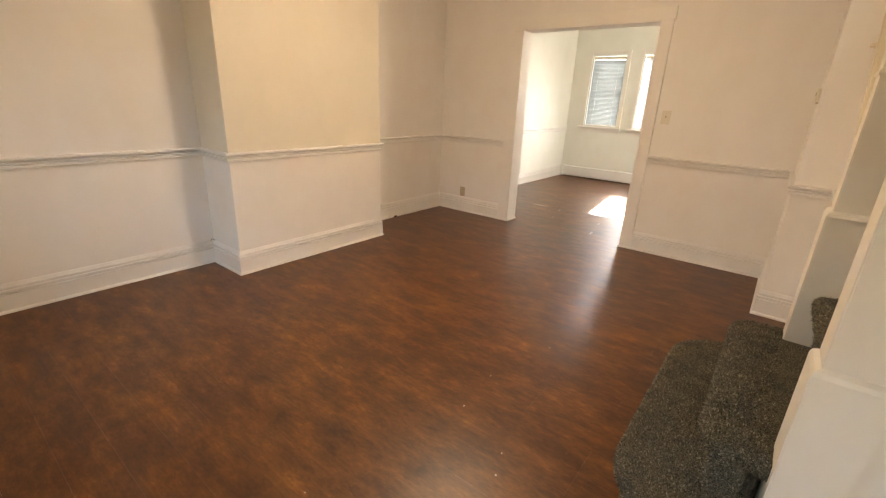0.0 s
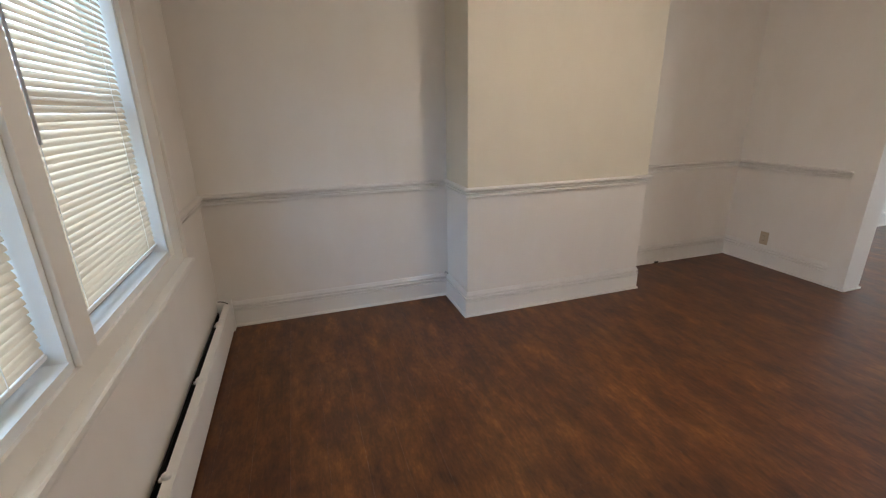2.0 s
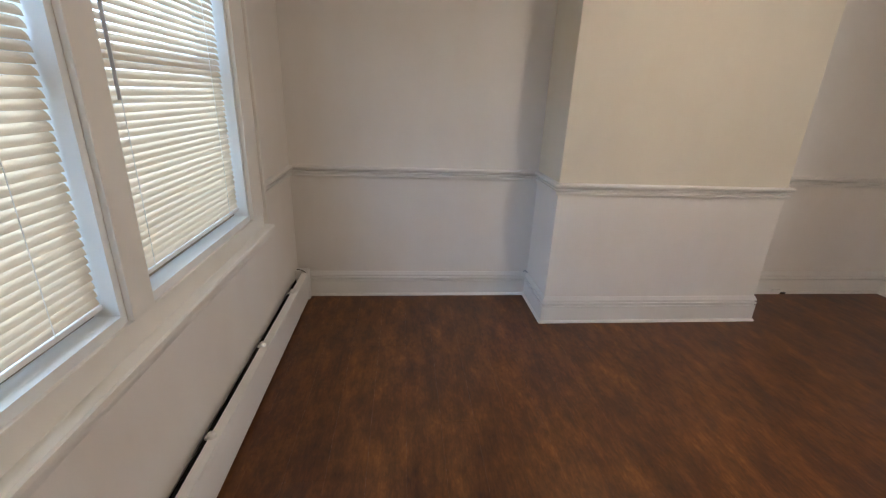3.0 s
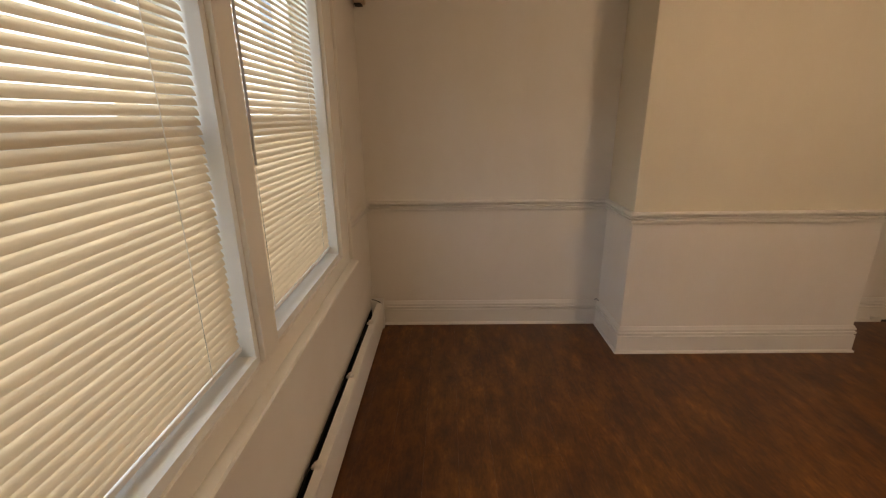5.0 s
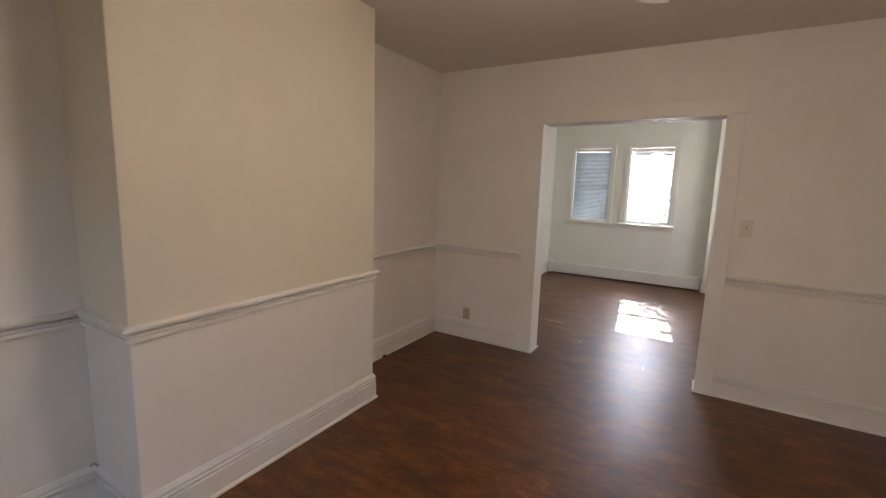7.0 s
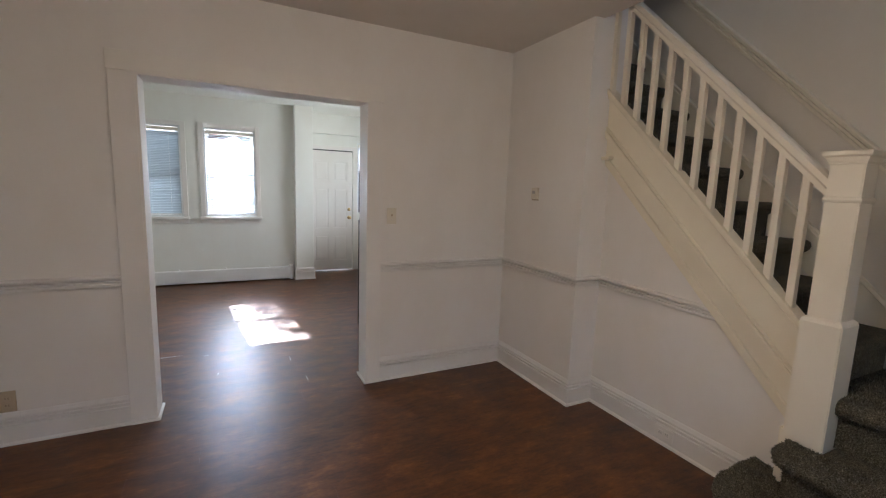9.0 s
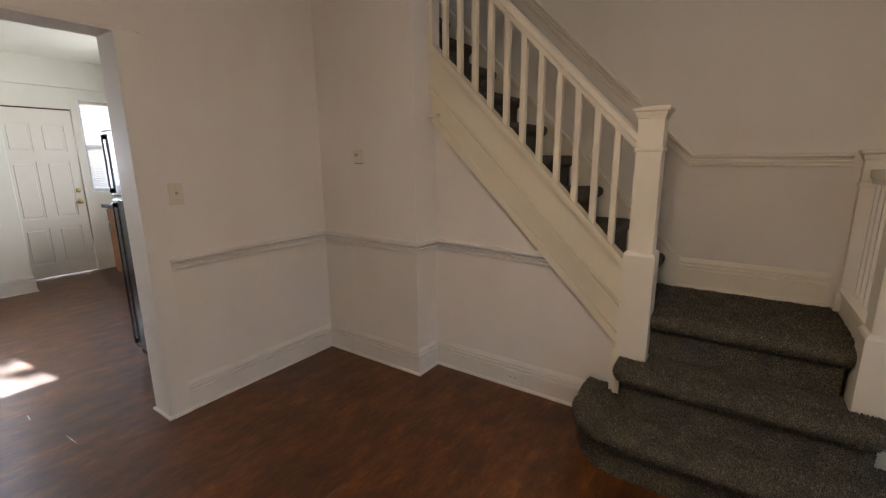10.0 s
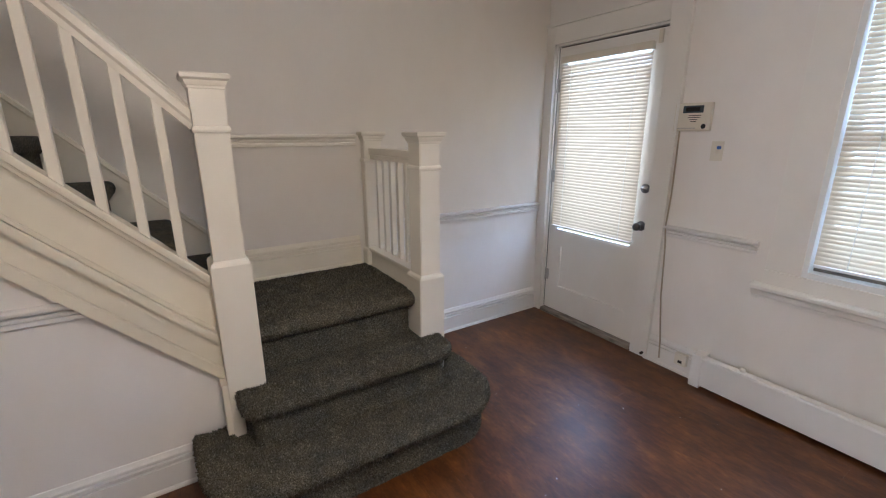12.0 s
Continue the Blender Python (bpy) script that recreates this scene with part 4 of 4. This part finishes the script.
part("round_button", lathe(bmesh.new(), (-0.075, 0.032, -0.052), (0, 1, 0), [(0, 0.014), (0.003, 0.013)], 16), DARK, key, "dark round button")
part("lower_strip", boxed(-0.03, 0.095, 0.032, 0.0328, -0.064, -0.059), GREYCORD, key)
sw = plate("light_switch", on_west(-3.045, 1.352), 0.062, 0.104, "white switch plate with a blue toggle", "light switch", IVORY)
part("lever", boxed(-0.006, 0.006, 0.006, 0.018, -0.014, 0.010, bevel=0.003), IVORY, sw)
part("toggle", boxed(-0.022, -0.002, 0.006, 0.018, 0.010, 0.028, bevel=0.005), BLUE, sw, "blue toggle cover")
det = thing("motion_sensor", Matrix.Translation((0.05, -0.055, 2.065)), "small tan corner motion sensor", "sensor")
part("body", boxed(-0.035, 0.03, -0.03, 0.045, 0.008, 0.11, bevel=0.012), TAN, det)
part("foot", boxed(-0.03, 0.012, -0.024, 0.04, 0.0, 0.009, bevel=0.003), DARK, det, "black lower edge")
part("lens", boxed(-0.02, 0.02, -0.036, -0.028, 0.02, 0.06, bevel=0.004), GREYCORD, det, "grey lens")
jack = thing("phone_jack", on_west(-3.04, 0.115, 0.02), "old beige phone jack box by the heater", "jack")
part("body", boxed(-0.035, 0.035, 0, 0.03, -0.045, 0.03, bevel=0.004), IVORY, jack)
part("socket", boxed(-0.012, 0.012, 0.03, 0.031, -0.03, -0.012), DARK, jack)


def cable(name, pts, r, mat, label, category="cable"):
    cu = bpy.data.curves.new(name, "CURVE")
    cu.dimensions, cu.bevel_depth, cu.bevel_resolution = "3D", r, 2
    s = cu.splines.new("POLY")
    s.points.add(len(pts) - 1)
    for p, q in zip(s.points, pts):
        p.co = (*q, 1)
    tmp = bpy.data.objects.new(name, cu)
    me = bpy.data.meshes.new_from_object(tmp)
    bpy.data.objects.remove(tmp)
    me.materials.append(mat)
    return tagged(new(name, me), label, category)


cable("keypad_cable", [(0.006, -3.262, 1.46), (0.006, -3.258, 1.1), (0.022, -3.258, 0.9), (0.008, -3.25, 0.75), (0.007, -3.235, 0.45), (0.024, -3.19, 0.16), (0.028, -3.18, 0.05)], 0.005, BEIGE, "dingy beige cable down the wall from the keypad")
cable("heater_wire", [(0.07, -0.085, 0.205), (0.045, -0.09, 0.222), (0.02, -0.08, 0.224), (0.004, -0.05, 0.21)], 0.003, DARK, "thin black wire over the heater end")
cable("wall_cable_stub", [(CH0 - 0.03, -0.02, 0.185), (CH0 - 0.024, -0.03, 0.20), (CH0 - 0.012, -0.05, 0.19)], 0.005, GREYCORD, "grey cable stub in the corner")
# dark block on the shoe draws the shade of its broken-out gap
structure("trim_shoe_gap_shade", boxed(3.642, 3.69, -0.0275, -0.01, 0.0, 0.015, bevel=0.002), DARK, "dark block for the shaded gap broken out of the shoe moulding")
structure("trim_shoe_block", boxed(3.57, 3.64, -0.031, -0.014, 0.012, 0.04, bevel=0.003), BOARD, "loose end of the shoe moulding")
blk = thing("door_stop", Matrix.Translation((0.035, -3.29, 0.04)), "small black rubber door stop", "door stop")
part("tip", lathe(bmesh.new(), (0, 0, 0), (1, 0, 0), [(0, 0.008), (0.02, 0.01), (0.026, 0.006)], 10), DARK, blk)


# ---- ceiling fan ----
def ceiling_fan(x, y):
    ob = thing("ceiling_fan", Matrix.Translation((x, y, CEILING)), "white ceiling fan with lit down-facing shade", "ceiling fan")
    part("canopy", lathe(bmesh.new(), (0, 0, 0), (0, 0, -1), [(0, 0.07), (0.03, 0.068), (0.05, 0.03)], 24), TRIM, ob, smooth=True)
    part("down_rod", rod(bmesh.new(), (0, 0, -0.04), (0, 0, -0.16), 0.012), TRIM, ob)
    part("motor_housing", lathe(bmesh.new(), (0, 0, -0.15), (0, 0, -1), [(0, 0.05), (0.02, 0.11), (0.08, 0.125), (0.12, 0.10), (0.14, 0.05)], 28), TRIM, ob, smooth=True)
    for k in range(5):
        a = radians(72 * k - 3)
        bm = prism(bmesh.new(), [(0.16, -0.045), (0.30, -0.06), (0.61, -0.066), (0.645, -0.054), (0.66, 0.0), (0.645, 0.054), (0.61, 0.066), (0.30, 0.06), (0.16, 0.045)], "z", -0.004, 0.004)
        bmesh.ops.transform(bm, matrix=Matrix.Translation((0, 0, -0.285)) @ Matrix.Rotation(a, 4, "Z") @ Matrix.Rotation(radians(12), 4, "X"), verts=bm.verts[:])
        blade = part("blade", bm, VINYL, ob, "white painted blade")
        bm = bmesh.new()
        rod(bm, (0.08 * math.cos(a), 0.08 * math.sin(a), -0.285), (0.24 * math.cos(a), 0.24 * math.sin(a), -0.288), 0.008, 8)
        part("blade_arm", bm, SILVER, blade)
    part("light_shade", lathe(bmesh.new(), (0, 0, -0.29), (0, 0, -1), [(0, 0.05), (0.02, 0.10), (0.07, 0.12), (0.075, 0.115)], 24), TRIM, ob, "opaque white lamp shade", True)
    part("bulb_cover", lathe(bmesh.new(), (0, 0, -0.366), (0, 0, -1), [(0, 0.11), (0.012, 0.09), (0.02, 0.02)], 24), BULB, ob, "frosted lamp glass", True)


FAN = (2.28, -1.965)
ceiling_fan(*FAN)
lamp_data = bpy.data.lights.new("fan_lamp", "POINT")
lamp_data.shadow_soft_size, lamp_data.energy, lamp_data.color = 0.2, LAMP, (1.0, 0.82, 0.60)
fan_lamp = new("fan_lamp", lamp_data)
fan_lamp.location = (*FAN, CEILING - 0.49)

# ---- kitchen corner of the front room ----
fridge = thing("refrigerator", Matrix.Translation((4.93, -2.595, 0)), "black refrigerator beside the opening", "refrigerator")
part("cabinet", boxed(0.0, 0.70, -0.72, -0.07, 0.03, 1.63, bevel=0.008), BLACK, fridge)
for nm, z0, z1 in (("fridge_door", 0.06, 1.17), ("freezer_door", 1.185, 1.63)):
    d = part(nm, boxed(0.002, 0.698, -0.064, 0.0, z0, z1, bevel=0.012), BLACK, fridge)
    hz = (0.10, 1.14) if nm == "fridge_door" else (1.21, 1.60)
    bm = boxed(0.64, 0.66, 0.010, 0.018, *hz, bevel=0.005)
    box(bm, 0.642, 0.658, 0.0, 0.011, hz[0], hz[0] + 0.03)
    box(bm, 0.642, 0.658, 0.0, 0.011, hz[1] - 0.03, hz[1])
    part("handle", bm, BLACK, d)
part("kick_grille", boxed(0.02, 0.68, -0.06, -0.03, 0.0, 0.055), DARK, fridge)
cab = thing("base_cabinet", Matrix.Translation((6.25, -3.98, 0)), "orange oak base cabinet unit", "cabinet", "kitchen base cabinets")
part("body", boxed(0, 0.66, 0, 0.60, 0.09, 0.88), OAK, cab)
part("toe_kick", boxed(0, 0.66, 0, 0.54, 0, 0.09), DARK, cab)
dr = part("cabinet_door", boxed(0.02, 0.64, 0.60, 0.62, 0.12, 0.70, bevel=0.004), OAK, cab)
part("door_pull", boxed(0.57, 0.58, 0.62, 0.645, 0.58, 0.68, bevel=0.003), SILVER, dr)
dw = part("drawer_front", boxed(0.02, 0.64, 0.60, 0.62, 0.72, 0.86, bevel=0.004), OAK, cab)
part("drawer_pull", boxed(0.28, 0.38, 0.62, 0.645, 0.785, 0.795, bevel=0.003), SILVER, dw)
for k in (1, 2):
    copy_thing(cab, Matrix.Translation((6.25 + 0.665 * k, -3.98, 0)))
tagged(made("countertop", boxed(6.22, 8.27, -3.99, -3.33, 0.88, 0.92, bevel=0.006), STONE), "black laminate kitchen countertop on oak cabinets", "countertop")

# entry door of the front room
ed = tagged(thing("door_2", Matrix.Translation((8.96, -3.385, 0.0)), "white six-panel entry door, closed", "door"), "", "", "", "structure")
holes = [(a, b, z0, z1) for a, b in ((0.09, 0.32), (0.405, 0.635)) for z0, z1 in ((0.18, 0.62), (0.74, 1.42), (1.54, 1.86))]
part("door_leaf", wall_x(bmesh.new(), 0.0, 0.04, 0, 0.72, 0.012, 2.035, holes), TRIM, ed)
for a, b, z0, z1 in holes:
    bm = boxed(0.012, 0.03, a, b, z0, z1)
    box(bm, 0.004, 0.012, a + 0.025, b - 0.025, z0 + 0.025, z1 - 0.025, bevel=0.006)
    part("door_panel", bm, TRIM, ed)
# shade over the entry door, put in as a dark strip
part("head_gap_shade", boxed(0.006, 0.03, 0.0, 0.72, 2.036, 2.06), DARK, ed, "dark strip for the shaded gap above the door")
part("door_knob", lathe(bmesh.new(), (0, 0.055, 0.92), (-1, 0, 0), [(0, 0.03), (0.006, 0.03), (0.012, 0.012), (0.035, 0.012), (0.045, 0.026), (0.06, 0.026), (0.068, 0.012)]), BRASS, ed, "brass knob", True)
part("deadbolt", lathe(bmesh.new(), (0, 0.055, 1.06), (-1, 0, 0), [(0, 0.028), (0.012, 0.026), (0.018, 0.012)]), BRASS, ed, "brass deadbolt", True)
bm = boxed(8.93, 8.95, -3.46, -3.39, 0, 2.12, bevel=0.003)
box(bm, 8.93, 8.95, -3.39, -2.635, 2.05, 2.12, bevel=0.003)
structure("trim_entry_casing", bm, TRIM, "white painted entry door casing")

# ---- street outside the front windows ----
def street_tree(x, y, seed):
    rng = random.Random(seed)
    ob = thing("street_tree", Matrix.Translation((x, y, -0.45)) @ Matrix.Diagonal((1.15, 1.15, 1.2, 1)), "leafy green street tree in front of the house", "tree")
    bm = bmesh.new()
    rod(bm, (0, 0, 0), (0.05, 0.03, 2.6), 0.17, 12, 0.12)
    rod(bm, (0.05, 0.03, 2.6), (0.1, -0.02, 4.4), 0.12, 10, 0.06)
    tips = []
    for k in range(11):
        a, z0 = k * 2.4, 2.4 + 0.17 * k
        tip = Vector((math.cos(a) * rng.uniform(0.8, 1.5), math.sin(a) * rng.uniform(0.8, 1.5), z0 + rng.uniform(0.9, 1.9)))
        rod(bm, (0.07, 0.0, z0), tip, 0.05, 7, 0.015)
        tips.append(tip)
    part("trunk", bm, BARK, ob, "grey-brown trunk and limbs")
    bm = bmesh.new()
    for tip in tips * 2 + [Vector((0.1, 0, 5.2)), Vector((-0.2, 0.3, 5.7))]:
        c = tip + Vector([rng.gauss(0, 0.25) for _ in range(3)])
        for _ in range(170):
            p = c + Vector([rng.gauss(0, 0.3) for _ in range(3)])
            u = Vector([rng.gauss(0, 1) for _ in range(3)]).normalized()
            v = u.orthogonal().normalized()
            l, w = rng.uniform(0.07, 0.12), rng.uniform(0.03, 0.05)
            bm.faces.new([bm.verts.new(p + q) for q in (-u * l, v * w, u * l, -v * w)])
    part("crown", bm, LEAF, ob, "loose crown of green leaves")


# assumed house, added as a dark backdrop behind the front blinds
def row_house(x, y):
    ob = thing("row_house", Matrix.Translation((x, y, -0.45)), "assumed brick house, a dark backdrop across the street", "house")
    holes = [(a, a + 1.0, z, z + 1.6) for a in (1.0, 3.4, 5.8, 8.2) for z in (1.3, 4.4)]
    part("wall", wall_x(bmesh.new(), 0.0, 0.3, 0.0, 10.2, 0.0, 7.0, holes), BRICK, ob)
    part("roof", prism(bmesh.new(), [(-0.3, 7.0), (5.0, 9.2), (5.0, 7.0)], "y", -0.2, 10.4), DARK, ob, "dark low roof")
    for a, b, z0, z1 in holes:
        bm = boxed(0.08, 0.14, a, a + 0.07, z0, z1)
        box(bm, 0.08, 0.14, b - 0.07, b, z0, z1)
        box(bm, 0.08, 0.14, a + 0.07, b - 0.07, z1 - 0.07, z1)
        box(bm, 0.08, 0.14, a + 0.07, b - 0.07, (z0 + z1) / 2 - 0.03, (z0 + z1) / 2 + 0.03)
        box(bm, -0.04, 0.14, a + 0.07, b - 0.07, z0, z0 + 0.06)
        win = part("window", bm, TRIM, ob, "white sash window")
        part("pane", boxed(0.1, 0.11, a + 0.07, b - 0.07, z0 + 0.06, z1 - 0.07), BLACK, win, "dark pane")


street_tree(14.6, 0.5, 5)
# second tree is assumed, added to keep sun off the window's south edge
street_tree(14.9, -3.6, 8)
row_house(27.0, -6.0)

# ---- daylight in the openings, and a kitchen fill ----
COOL = (0.56, 0.78, 1.0)
window_light("skylight_window_north", (-0.25, -1.21, 1.44), (1, 0, -0.0), 0.84, 1.3, WEST, COOL)
window_light("skylight_window_south", (-0.25, -2.155, 1.44), (1, 0, -0.0), 0.81, 1.3, WEST, COOL)
window_light("skylight_door", (-0.25, -3.83, 1.34), (1, 0, 0), 0.66, 1.2, WEST * 1.1, (0.66, 0.82, 1.0))
window_light("skylight_front_north", (8.75, -0.59, 1.58), (-1, 0, 0), 0.6, 1.2, EASTL * 0.25, (0.90, 0.96, 1.0))
window_light("skylight_front_south", (8.78, -1.55, 1.56), (-1, 0, 0), 0.52, 1.12, EASTL * 1.0, (0.90, 0.96, 1.0)).data.shape = "ELLIPSE"
# fill light at the assumed kitchen opening, added to brighten the front room
window_light("fill_kitchen", (7.25, -4.15, 1.65), (0, 1, 0), 1.06, 1.06, KITCH_FILL, (1.0, 0.99, 0.92))
window_light("skylight_side", (9.2, -3.69, 1.6), (-1, 0, 0), 0.44, 1.15, EASTL * 0.07, (0.95, 0.98, 1.0))
window_light("skylight_upstairs", (1.15, -3.975, 4.15), (1, 0, -0.3), 0.44, 1.28, UPST, COOL)

# crumbs and paint specks on the floor
bm = bmesh.new()
rng = random.Random(3)
for k in range(26):
    x, y = (rng.uniform(0.3, 2.4), rng.uniform(-4.1, -2.4)) if k < 18 else (rng.uniform(4.8, 6.5), rng.uniform(-2.0, -0.6))
    r = rng.uniform(0.0012, 0.0032)
    lathe(bm, (x, y, 0.0003), (0, 0, 1), [(0, r), (r * 0.6, r * 0.7)], 5)
tagged(made("floor_speck", bm, TRIM), "tiny white crumbs scattered on the floor", "debris", "", "stuff")

# thin pale strips on the front room floor
for a, b, w in (((5.575, -0.80), (5.575, -1.08), 0.012), ((5.50, -1.24), (5.50, -1.275), 0.01), ((5.14, -1.888), (5.25, -1.893), 0.006), ((4.81, -1.957), (4.68, -1.966), 0.006), ((5.05, -1.35), (5.10, -1.36), 0.005)):
    d = (Vector(b) - Vector(a)).normalized()
    q = Vector((d.y, -d.x)) * w / 2
    mid = (Vector(a) + Vector(b)) / 2 + q * 0.5
    bm = prism(bmesh.new(), [tuple(Vector(a)), tuple(mid + q * 0.4), tuple(Vector(b)), tuple(mid - q)], "z", 0.0002, 0.0012)
    tagged(made("floor_scratch", bm, TRIM), "thin pale strip on the vinyl floor", "scratch", "floor smears")

# ---- floor planks ----
PW, PL = 0.152, 1.22
def plank_mesh(length):
    me = bpy.data.meshes.new("plank")
    bm = boxed(0.0001, PW - 0.0001, 0.0001, length - 0.0001, -0.0075, 0.0)
    top = [e for e in bm.edges if e.verts[0].co.z > -0.001 and e.verts[1].co.z > -0.001]
    bmesh.ops.bevel(bm, geom=top, offset=0.0003, segments=1, affect="EDGES")
    bmesh.ops.recalc_face_normals(bm, faces=bm.faces[:])
    bm.to_mesh(me)
    bm.free()
    me.materials.append(PLANK)
    return me


meshes = {}
rng = random.Random(7)
for i in range(61):
    x = -0.02 + i * PW
    lo, hi = (SOUTH, 0.0) if x + PW < EAST + 0.1 else (-4.0, 0.06)
    y = lo - rng.choice((0.0, 0.31, 0.62, 0.9))
    while y < hi:
        a, b = max(y, lo), min(y + PL, hi)
        y += PL
        if b - a < 0.02:
            continue
        key_len = round(b - a, 3)
        if key_len not in meshes:
            meshes[key_len] = plank_mesh(key_len)
        piece("plank", meshes[key_len], floor, (x, a, 0))
